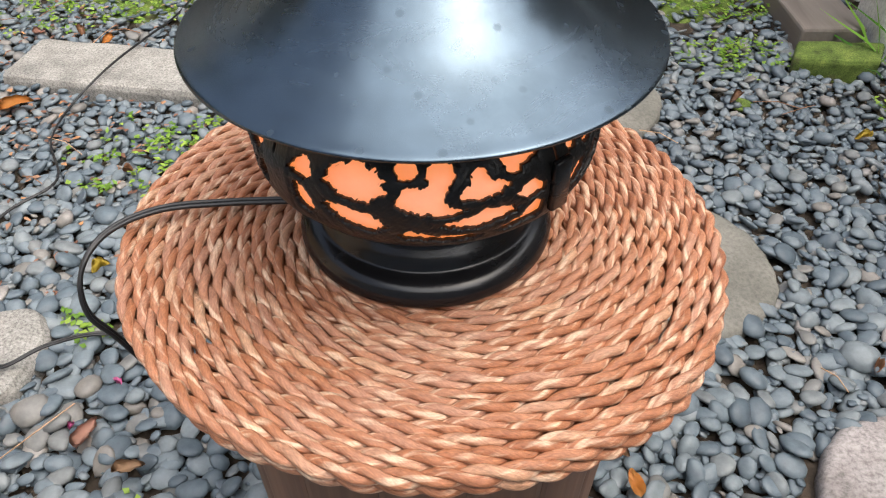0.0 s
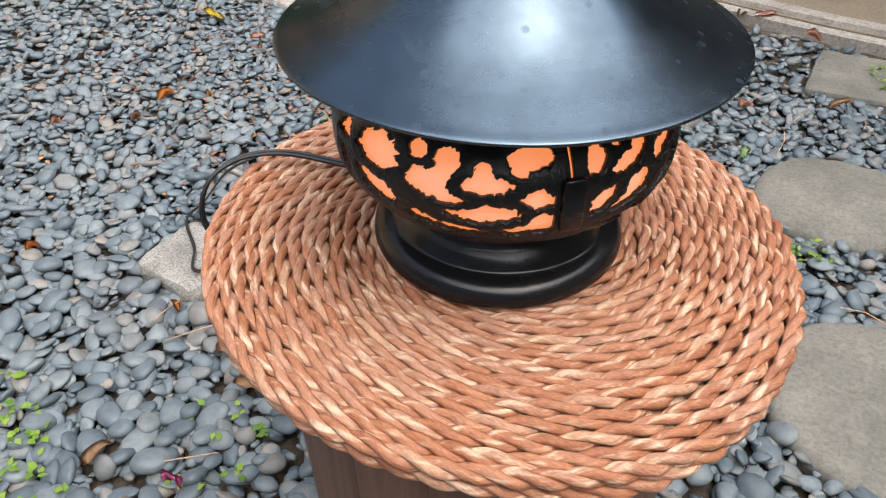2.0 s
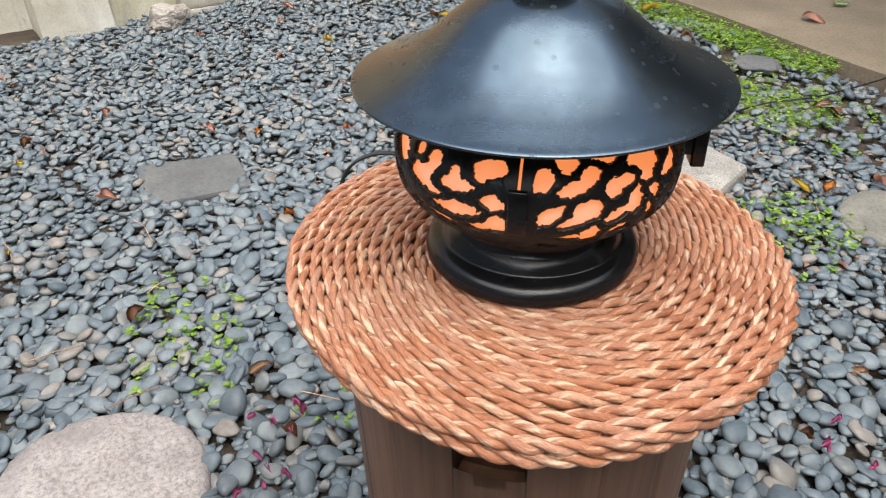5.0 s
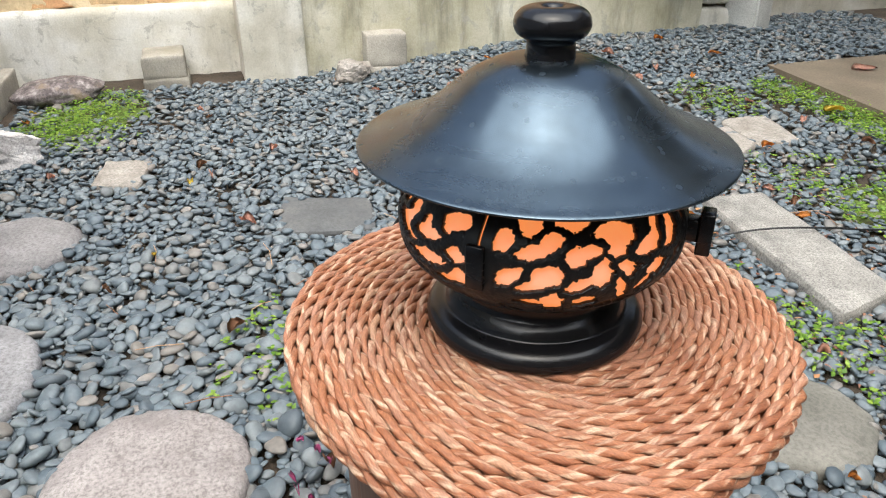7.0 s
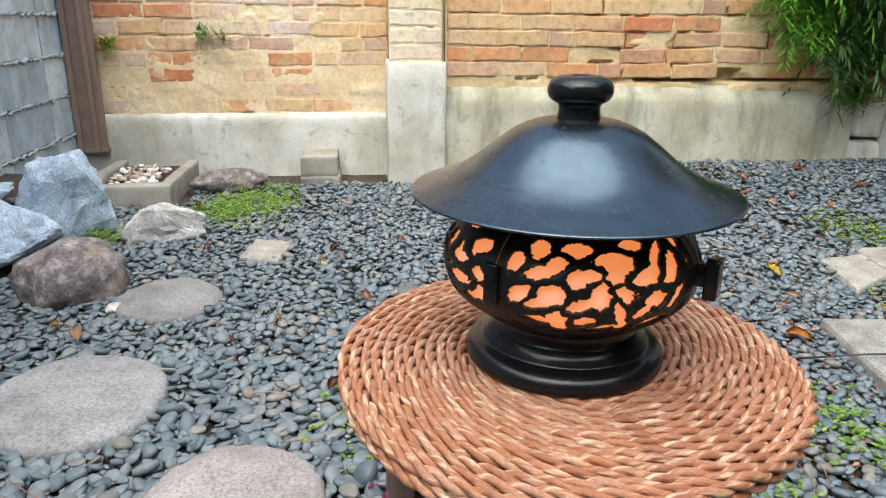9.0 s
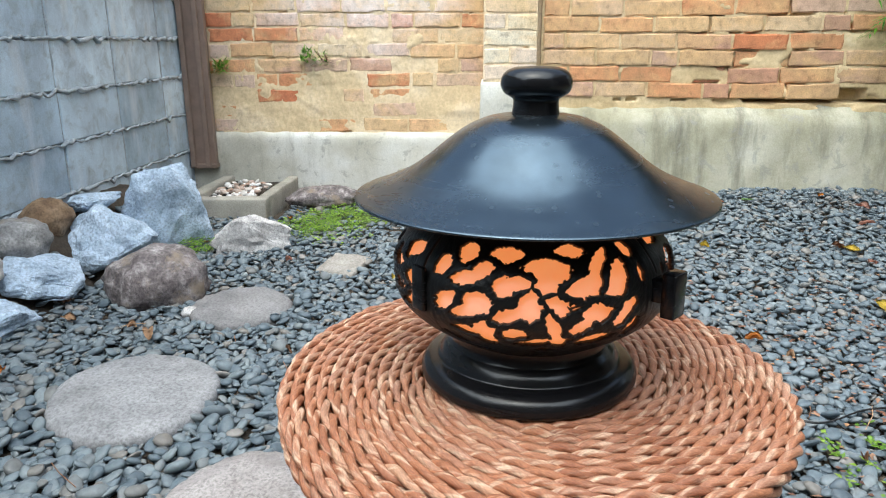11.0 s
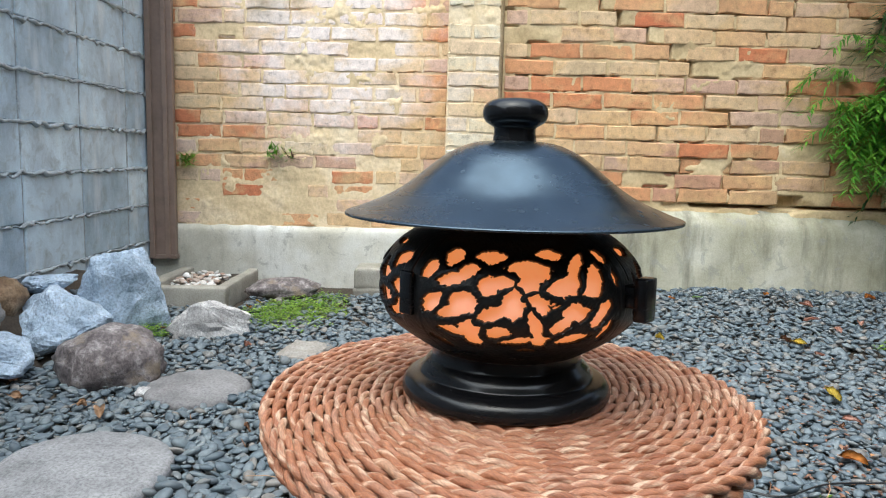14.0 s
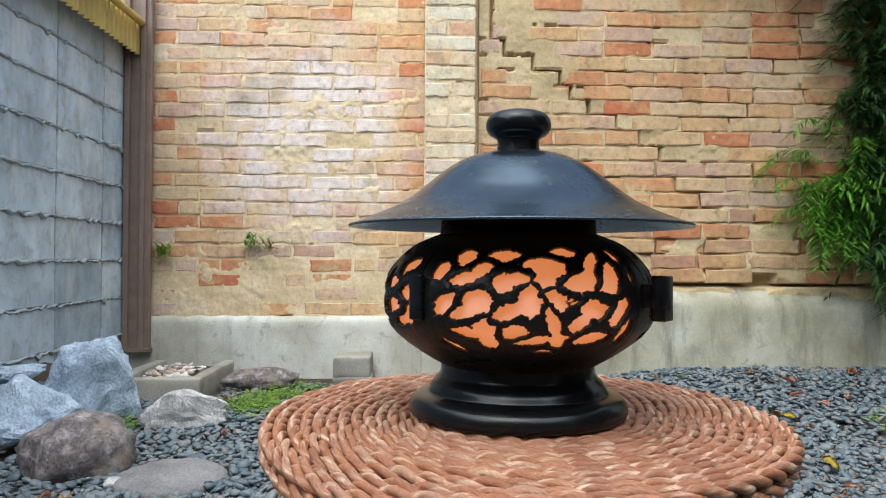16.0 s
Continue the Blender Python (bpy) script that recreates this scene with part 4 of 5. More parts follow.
for yy, hh, ww, out in ((0.01, 0.148, 0.20, 0.0), (1.09, 0.20, 0.21, 0.10)):
    stub = empty("concrete_stub", -3.2, yy, 0, "weathered square concrete stub against the wall", "concrete stub", "concrete stubs")
    part("base", box_bm(-3.37 + out, yy - ww / 2 - 0.008, -0.03, -3.135 + out, yy + ww / 2 + 0.008, 0.04, 0.015, 4, 0.007, 4), CONCRETE, stub)
    part("shaft", box_bm(-3.36 + out, yy - ww / 2, 0.03, -3.14 + out, yy + ww / 2, hh, 0.012, 4, 0.006, 6), CONCRETE, stub)

trough = empty("concrete_trough", -2.95, -0.82, 0, "low concrete trough frame filled with white pebbles", "planter")
for x0, y0, x1, y1 in ((-2.76, -1.02, -2.68, -0.66), (-3.30, -0.72, -2.762, -0.66), (-3.30, -1.10, -2.762, -1.03)):
    part("kerb", box_bm(x0, y0, -0.03, x1, y1, 0.105, 0.010, 4, 0.006, x0), CONCRETE, trough)
part("soil", box_bm(-3.30, -1.03, -0.03, -2.76, -0.72, 0.07, 0.0, 4, 0.006, 3), SOIL, trough, "rusty damp soil")


# ---- gravel ----
def ball(k):
    bm = bmesh.new()
    if k == 0:
        bmesh.ops.create_icosphere(bm, subdivisions=2, radius=1)
    else:
        bmesh.ops.create_uvsphere(bm, u_segments=7, v_segments=4, radius=1)
        bmesh.ops.triangulate(bm, faces=bm.faces[:])
    v = np.array([p.co[:] for p in bm.verts])
    f = np.array([[p.index for p in q.verts] for q in bm.faces])
    bm.free()
    return v, f


def scatter_pebbles(name, xy, z, length, k, material, label, seed, tilt=0.3, category="gravel"):
    """Rounded, flattened pebbles of uneven shape, joined: nobody could count them."""
    rr = np.random.default_rng(seed)
    v, f = ball(k)
    n = len(xy)
    a, b = length / 2, length / 2 * rr.uniform(0.55, 0.9, n)
    c = b * rr.uniform(0.30, 0.60, n)
    turn, t1, t2 = rr.uniform(0, 6.28, n), rr.normal(0, tilt, n), rr.normal(0, tilt, n)
    p = v[None] * np.ones((n, 1, 1))
    skew = 1 + 0.22 * rr.normal(0, 1, (n, 1)) * p[..., 0] + 0.16 * rr.normal(0, 1, (n, 1)) * p[..., 0] * p[..., 1]
    p = p * np.stack([a, b, c], -1)[:, None]
    p[..., 1] *= skew
    p[..., 2] *= 1 + 0.2 * rr.normal(0, 1, (n, 1)) * v[None, :, 1]
    y, zz = p[..., 1] * np.cos(t1)[:, None] - p[..., 2] * np.sin(t1)[:, None], p[..., 1] * np.sin(t1)[:, None] + p[..., 2] * np.cos(t1)[:, None]
    x, zz = p[..., 0] * np.cos(t2)[:, None] - zz * np.sin(t2)[:, None], p[..., 0] * np.sin(t2)[:, None] + zz * np.cos(t2)[:, None]
    X, Y = x * np.cos(turn)[:, None] - y * np.sin(turn)[:, None], x * np.sin(turn)[:, None] + y * np.cos(turn)[:, None]
    V = np.stack([X + xy[:, :1], Y + xy[:, 1:], zz + (z + c * 0.6)[:, None]], -1).reshape(-1, 3)
    F = (f[None] + (np.arange(n) * len(v))[:, None, None]).reshape(-1, 3)
    return thing(name, np_mesh(name, V, F, material), material, label, category, kind="stuff")


SOFT = [(-0.9, 2.25, 0.45), (-2.75, -0.25, 0.42), (-1.95, 2.75, 0.4), (-1.2, 2.62, 0.3), (0.75, 2.15, 0.3), (-0.1, 2.35, 0.22), (1.25, 1.5, 0.25), (-2.1, 2.3, 0.3)]
BARE = [(-0.458, 0.0, 0.16), (-0.86, -0.425, 0.195), (-1.48, -0.37, 0.155), (0.475, 0.97, 0.15), (0.36, 1.53, 0.165), (-0.125, 1.80, 0.135), (-0.285, 2.385, 0.135), (0.66, 0.46, 0.15), (-0.22, 1.17, 0.12),
        (-1.95, -0.13, 0.095), (-1.42, 0.48, 0.14), (-0.63, 1.62, 0.10), (-0.80, 1.65, 0.10), (-0.97, 1.67, 0.10), (-1.66, 2.27, 0.14), (-1.56, 2.03, 0.10), (0.42, 2.23, 0.16), (1.05, 1.74, 0.08), (-0.016, 0.488, 0.20)]


def gravel_spots(spacing, drop, seed):
    rr = np.random.default_rng(seed)
    gx, gy = np.meshgrid(np.arange(-3.32, 1.45, spacing), np.arange(-1.12, 4.3, spacing * 0.9), indexing="ij")
    gx = gx + (np.arange(gx.shape[1]) % 2) * spacing / 2
    p = np.stack([gx.ravel(), gy.ravel()], -1) + rr.normal(0, spacing * 0.24, (gx.size, 2))
    keep = rr.random(len(p)) > drop
    for x, y, r in BARE:
        keep &= np.hypot(p[:, 0] - x, p[:, 1] - y) > r
    for x, y, r in SOFT:
        d = np.hypot(p[:, 0] - x, p[:, 1] - y) / r
        keep &= ~((d < 1) & (rr.random(len(p)) < 0.75 * (1 - d) + 0.12))
    keep &= p[:, 1] < np.interp(p[:, 0], [-2.46, -2.44, -1.6, -0.76, 0.25, 1.0], [4.3, 2.93, 2.78, 2.60, 2.42, 2.38])
    keep &= ~((p[:, 0] < -3.08) & (p[:, 1] < 0.75)) & ~((p[:, 0] < -2.66) & (p[:, 1] < -0.6))
    keep &= ~((p[:, 1] < -0.98) & (p[:, 0] < -1.2) & (rr.random(len(p)) < 0.8))
    # a thinner strip by the porch, where soil shows
    keep &= ~((p[:, 1] > 2.05) & (p[:, 0] > -0.6) & (rr.random(len(p)) < 0.45))
    return p[keep], rr


for layer, (spacing, drop, lift) in enumerate(((0.031, 0.05, -0.004), (0.033, 0.12, 0.008))):
    p, rr = gravel_spots(spacing, drop, 5 + layer)
    size = np.clip(rr.lognormal(math.log(0.041), 0.22, len(p)), 0.022, 0.066)
    size *= 0.86 + 0.14 * step(1.4, 0.6, p[:, 1]) * step(-1.6, -0.9, p[:, 0])
    z = ground_z(p[:, 0], p[:, 1]) + lift + rr.uniform(-0.003, 0.005, len(p))
    near = (p[:, 0] > -1.15) & (p[:, 0] < 1.0) & (p[:, 1] < 1.3)
    scatter_pebbles("gravel", p[near], z[near], size[near], 1 - layer, PEBBLE, "smooth slate-blue river pebbles covering the garden floor", 20 + layer)
    scatter_pebbles("gravel", p[~near], z[~near], size[~near], 1, PEBBLE, "smooth slate-blue river pebbles covering the garden floor", 30 + layer)
p, rr = gravel_spots(0.027, 0.15, 9)
p = p[(p[:, 0] > -1.5) & (p[:, 0] < 1.0) & (p[:, 1] < 2.1)]
scatter_pebbles("gravel", p, ground_z(p[:, 0], p[:, 1]) + rr.uniform(0.002, 0.010, len(p)), rr.uniform(0.014, 0.024, len(p)), 1, PEBBLE, "small slate-blue river pebbles between the larger ones", 41)
rr = np.random.default_rng(3)
p = np.stack([rr.uniform(-3.2, -2.8, 130), rr.uniform(-1.0, -0.76, 130)], -1)
scatter_pebbles("white_pebbles", p, np.full(130, 0.075) + rr.uniform(0, 0.02, 130), rr.uniform(0.025, 0.055, 130), 1, WHITE_PEBBLE, "white pebbles heaped in the concrete trough", 4, category="pebbles")

# ---- wooden tub ----
LX, LY = -0.015, 0.485
MX, MY, MAT_TOP = -0.0176, 0.4893, 0.527


def wooden_tub():
    tub = empty("wooden_tub", LX, LY, 0, "round brown wooden tub of upright staves", "wooden tub")
    count, top, foot = 18, 0.500, -0.01
    for k in range(count):
        a0, a1 = radians(360 / count * k + 0.08), radians(360 / count * (k + 1) - 0.08)
        mid = math.degrees((a0 + a1) / 2) % 360
        notch = 0.115 if abs(mid - 312) < 12 else 0.0
        bm = bmesh.new()
        cols = [a0 + (a1 - a0) * t for t in (0, 0.08, 0.3, 0.5, 0.7, 0.92, 1)]
        inset = (0.0009, 0.0001, 0, 0, 0, 0.0001, 0.0009)
        levels = (foot, 0.15, 0.3, top - 0.10, top - notch)
        outer = [[bm.verts.new((LX + (0.197 + 0.018 * z - i) * math.cos(a), LY + (0.197 + 0.018 * z - i) * math.sin(a), z)) for a, i in zip(cols, inset)] for z in levels]
        inner = [[bm.verts.new((LX + 0.180 * math.cos(a), LY + 0.180 * math.sin(a), z)) for a in cols] for z in levels]
        for g, flip in ((outer, False), (inner, True)):
            for r0, r1 in zip(g, g[1:]):
                for j in range(len(cols) - 1):
                    bm.faces.new((r0[j], r0[j + 1], r1[j + 1], r1[j]))
        for j in range(len(cols) - 1):
            bm.faces.new((outer[-1][j], outer[-1][j + 1], inner[-1][j + 1], inner[-1][j]))
            bm.faces.new((outer[0][j], outer[0][j + 1], inner[0][j + 1], inner[0][j]))
        for i in range(len(levels) - 1):
            for c in (0, -1):
                bm.faces.new((outer[i][c], outer[i + 1][c], inner[i + 1][c], inner[i][c]))
        part("stave", bm, TUB_WOOD, tub, smooth=False)
    part("lid", lathe_mesh("lid", LX, LY, [(0.001, 0.488), (0.16, 0.488), (0.165, 0.490), (0.165, 0.499), (0.16, 0.5005), (0.001, 0.5005)], TUB_WOOD, 48, False), TUB_WOOD, tub)


wooden_tub()


# ---- rope mat ----
def rope_coil(r, zc, seed, thick=0.0069, spacing=0.0250, strands=2.25):
    """One ring of rope laid from plump strands, strand by strand over its whole girth."""
    rr = np.random.default_rng(seed)
    n = round(2 * math.pi * r / spacing)
    across, along = 8, 22
    k = np.arange(n)[:, None, None]
    w = np.linspace(0, 1, across + 1)[None, None]
    ph = np.linspace(-np.pi / 2, 1.5 * np.pi, along + 1)[None, :, None]
    fat, lift, skew = (rr.normal(0, a, (n, 1, 1)) for a in (0.05, 0.0004, 0.05))
    turn = k + w + 0.14 * np.sin(2 * np.pi * 5 * k / n + seed)
    th = (2 * np.pi * turn - strands * ph) / n
    psi = (w - 0.5) * 2 * np.pi / 3
    round_ = 0.573 * np.cos(psi) + np.sqrt(np.maximum(0.25 - (0.573 * np.sin(psi)) ** 2, 0.0004))
    q = thick * (1 + fat * np.sin(np.pi * w)) * round_ * (1 + skew * (w - 0.5) * np.sin(np.pi * w))
    wob = sum(rr.uniform(-1, 1) * 0.0006 * np.cos(j * th + rr.uniform(0, 6.3)) for j in (2, 3, 5, 9, 14))
    R, z = r + wob + q * np.cos(ph), zc + lift * np.sin(np.pi * w) + q * np.sin(ph)
    # the overhanging edge droops on one side
    az = np.degrees(np.arctan2(np.sin(th), np.cos(th)))
    sag = np.exp(-((az + 38) / 34) ** 2) * step(0.195, 0.262, r)
    R, z = R + (0.010 if zc < MAT_TOP - 0.015 else 0.003) * sag, z - 0.012 * sag
    V = np.stack([MX + 1.0115 * R * np.cos(th), MY + 0.9880 * R * np.sin(th), z], -1).reshape(-1, 3)
    a, b = across + 1, along + 1
    m, i, j = np.meshgrid(np.arange(n), np.arange(along), np.arange(across), indexing="ij")
    o = m * a * b + i * a + j
    F = np.stack([o, o + 1, o + a + 1, o + a], -1).reshape(-1, 4)
    # u: metres along the strand; v: its own stretch for each strand, then across it
    U = np.stack([0.030 * ph + 0 * th + 7.3 * seed + 0.61 * k, k * 3.3 + w * 0.4 + 0 * th], -1).reshape(-1, 2)
    me = np_mesh("rope_coil", V, F, ROPE)
    lay_ = me.uv_layers.new(name="strand")
    idx = np.empty(len(me.loops), np.int32)
    me.loops.foreach_get("vertex_index", idx)
    lay_.data.foreach_set("uv", U[idx].astype(np.float32).ravel())
    return me


mat_thing = empty("rope_mat", MX, MY, 0.501, "round mat of coiled orange-brown twisted straw rope", "round mat")
PITCH = 0.01225
for k in range(15):
    r = 0.2552 - PITCH * k
    part("rope_coil", rope_coil(r, MAT_TOP - 0.0064 + 0.0004 * math.sin(k * 2.1), 2 + k), ROPE, mat_thing)
for k in range(5):
    part("rope_coil", rope_coil(0.2527 - PITCH * k, MAT_TOP - 0.0190, 40 + k), ROPE, mat_thing)
part("backing", lathe_mesh("backing", MX, MY, [(0.001, 0.5012), (0.2, 0.5012), (0.2, 0.516), (0.001, 0.516)], ROPE, 48), ROPE, mat_thing)


# ---- lantern ----
BOWL = [(0.578, 0.0775), (0.5865, 0.092), (0.594, 0.1035), (0.602, 0.1145), (0.611, 0.1245), (0.6216, 0.1318), (0.633, 0.1348), (0.6465, 0.1357), (0.659, 0.1348), (0.6705, 0.1308), (0.6825, 0.1213), (0.692, 0.111), (0.700, 0.0985), (0.7075, 0.080)]
# openings between the branches, each of one to four lobes: azimuth, height, half length and half width in millimetres, slant
FRONT_HIGH = [
    [(-30, 0.686, 7, 8, 0)], [(-13, 0.687, 10, 6, 0)], [(-39, 0.674, 8.6, 5.5, 63)],
    [(-28, 0.667, 10.5, 4.7, 11), (-22, 0.674, 9.3, 5.5, 39)], [(-13, 0.663, 6.7, 7, 0), (-7, 0.668, 8.5, 5.5, 11)],
    [(3, 0.677, 15, 8.5, 0), (2, 0.668, 7.7, 7.2, 0)], [(13, 0.690, 9.6, 5.5, 0)],
    [(24, 0.681, 14, 4.5, 49), (16, 0.663, 15, 6.8, 26), (21, 0.666, 8.3, 6, 78)], [(30, 0.666, 16, 8, 62)], [(39, 0.687, 7, 5.5, -72)], [(42, 0.668, 6.6, 3, -87)]]
FRONT_LOW = [
    [(-36, 0.644, 10.8, 5.4, 36)], [(-23, 0.645, 11.2, 8.2, 30), (-29, 0.637, 8.7, 3.9, 20)], [(-3, 0.648, 10.4, 7.5, 90), (-11, 0.638, 12, 4.7, 21)],
    [(8, 0.652, 12.3, 4.5, -10), (8, 0.645, 4.5, 5.2, 0)], [(23, 0.642, 12.5, 7.2, 16), (16, 0.629, 10.7, 5, 35)], [(34, 0.637, 11.7, 6.5, 45)],
    [(-20, 0.620, 8, 10, 0), (-27, 0.619, 11.7, 4, -9), (-19, 0.610, 6.5, 6, 0)], [(-9, 0.620, 9, 5.2, 8)]]
FRONT_FOOT = [
    [(6, 0.627, 12, 4.3, -67), (-1, 0.613, 13.5, 4, 12), (9, 0.613, 7, 7.5, 0)],
    [(22, 0.614, 14, 5.2, 8)], [(38, 0.618, 11, 5, 70)], [(-35, 0.606, 9.5, 3.5, -40)], [(4, 0.603, 7.5, 2.5, 0)]]
# openings of the panel with the cable
SIDE_HIGH = [
    [(-109, 0.665, 16, 10, 0), (-101, 0.662, 7.6, 3.6, 4)], [(-94, 0.676, 5.4, 5.5, 16)],
    [(-84, 0.673, 7, 7, 12), (-90, 0.656, 15, 7.5, -10), (-82, 0.647, 10, 3.7, 0), (-85, 0.663, 8.6, 5.4, 77)],
    [(-72, 0.661, 13.5, 5, 5), (-73, 0.669, 5, 5.2, 5)], [(-59, 0.678, 11.3, 5.8, 6), (-62, 0.672, 5.1, 4.3, 0)], [(-57, 0.652, 7.9, 5.4, -4)]]
SIDE_LOW = [
    [(-72, 0.639, 18.5, 5.8, 5)], [(-55, 0.632, 8.3, 6.5, 25), (-62, 0.625, 9, 3.6, 8)], [(-92, 0.626, 12.6, 4.2, -8), (-79, 0.622, 15.7, 3.8, -3)],
    [(-108, 0.637, 18, 6.5, -16)], [(-126, 0.664, 8, 6, 18)], [(-126, 0.640, 9, 6, -59)], [(-122, 0.612, 11, 4, 0)], [(-119, 0.688, 12, 4.5, 0)], [(-76, 0.690, 10, 3.5, 0)]]
LUGS = [-47.5, 50.0, 132.5, 222.5]


def openwork():
    """Cut-metal bowl: branches between openings, with thickness and beaded edges."""
    zs_, rs_ = [p[0] for p in BOWL], [p[1] for p in BOWL]
    fine = np.array(smooth_profile([(r, z) for z, r in BOWL], 8))
    arc = np.concatenate([[0], np.cumsum(np.hypot(*np.diff(fine, axis=0).T))])
    rows_, cols_ = 140, 780
    s = np.linspace(0, arc[-1], rows_)
    rad, zz = np.interp(s, arc, fine[:, 0]), np.interp(s, arc, fine[:, 1])
    az = np.linspace(-180, 180, cols_, endpoint=False)
    A, S = np.meshgrid(az, s, indexing="ij")
    sites = FRONT_HIGH + FRONT_LOW + FRONT_FOOT + SIDE_HIGH + SIDE_LOW
    sites = sites + [[(a + 180, z, l, w, t) for a, z, l, w, t in lobes] for lobes in sites]
    mm = radians(1) * 125
    gx, gy = A * 0.42 + 200, S * 190 + 7
    wx = 0.9 * grain(gx, gy, 11) + 0.55 * grain(gx * 2.7, gy * 2.7, 12)
    wy = 0.9 * grain(gx, gy, 13) + 0.55 * grain(gx * 2.7, gy * 2.7, 14)
    first, second, third = (np.full(A.shape, 9.0) for _ in range(3))
    for lobes in sites:
        near = np.full(A.shape, 9.0)
        for a, z, l, w, t in lobes:
            s0 = np.interp(z, zz, s)
            k = np.interp(z, zz, rad) / 0.125
            dx = ((A - a + 180) % 360 - 180) * mm * k + wx
            dy = (S - s0) * 1000 + wy
            c, q = math.cos(radians(t)), math.sin(radians(t))
            u, v = (c * dx + q * dy) / l, (-q * dx + c * dy) / w
            near = np.minimum(near, 0.85 * np.hypot(u, v) + 0.12 * (np.abs(u) + np.abs(v)))
        third = np.minimum(third, np.maximum(second, near))
        second = np.minimum(second, np.maximum(first, near))
        first = np.minimum(first, near)
    # branches swell between their forks, so that the openings end in points
    ragged = 0.24 * grain(gx * 2.6, gy * 2.6, 15) + 0.10 * grain(gx * 6.5, gy * 6.5, 16)
    field = np.minimum(1.40 + ragged - first, (second - first) - (0.24 + 0.50 * step(0.0, 0.8, third - second)) + ragged)
    for lug in LUGS:
        off = np.abs((A - lug + 180) % 360 - 180)
        field = np.minimum(field, (off - 4.2) * 0.15)
        slit = np.minimum((0.65 - off) * 0.6, np.minimum(S - np.interp(0.664, zz, s), np.interp(0.692, zz, s) - S) * 60)
        field = np.maximum(field, slit)
    field = np.minimum(field, np.minimum(S - np.interp(0.597, zz, s), np.interp(0.6965, zz, s) - S) * 60)
    relief = 0.0012 * np.clip(-field, 0, 0.5) + 0.0007 * lumps(A * 1.7, S * 1500, 1.0) * (field > -0.7) * (zz[None] < 0.668) + 0.0002 * lumps(A * 4, S * 5000, 2.0)
    for lug in LUGS:
        off = np.abs((A - lug + 180) % 360 - 180)
        relief = np.where(off < 6, 0.0012, relief)
    R = rad[None] + relief
    pos = np.stack([LX + R * np.cos(np.radians(A)), LY + R * np.sin(np.radians(A)), zz[None] + 0 * A], -1).reshape(-1, 3)
    val = -field.ravel()
    i, j = np.meshgrid(np.arange(cols_), np.arange(rows_ - 1), indexing="ij")
    n = (i + 1) % cols_
    q = [i * rows_ + j, n * rows_ + j, n * rows_ + j + 1, i * rows_ + j + 1]
    tris = np.concatenate([np.stack([q[0], q[1], q[2]], -1).reshape(-1, 3), np.stack([q[0], q[2], q[3]], -1).reshape(-1, 3)])
    inside = (val[tris] > 0).sum(1)
    faces = tris[inside == 3].tolist()
    verts = list(pos)
    cut = {}

    def crossing(a, b):
        key = (a, b) if a < b else (b, a)
        if key not in cut:
            t = val[key[0]] / (val[key[0]] - val[key[1]])
            verts.append(pos[key[0]] + t * (pos[key[1]] - pos[key[0]]))
            cut[key] = len(verts) - 1
        return cut[key]

    for tri in tris[(inside == 1) | (inside == 2)].tolist():
        out = []
        for a, b in zip(tri, tri[1:] + tri[:1]):
            if val[a] > 0:
                out.append(a)
            if (val[a] > 0) != (val[b] > 0):
                out.append(crossing(a, b))
        for k in range(1, len(out) - 1):
            faces.append([out[0], out[k], out[k + 1]])
    V, F = np.array(verts), np.array(faces)
    used, back = np.unique(F, return_inverse=True)
    V, F = V[used], back.reshape(F.shape)
    axis = V - np.array([LX, LY, 0.64])
    axis[:, 2] *= 1.5
    axis /= np.linalg.norm(axis, axis=1)[:, None]
    inner = V - axis * 0.0042
    half = {}
    for a, b, c in F.tolist():
        for e in ((a, b), (b, c), (c, a)):
            half[e] = True
    rim = [(a, b) for a, b in half if (b, a) not in half]
    m = len(V)
    side = [(b, a, a + m) for a, b in rim] + [(b, a + m, b + m) for a, b in rim]
    F = np.concatenate([F, F[:, ::-1] + m, np.array(side)])
    return np_mesh("openwork_bowl", np.concatenate([V, inner]), F, CUT_METAL)


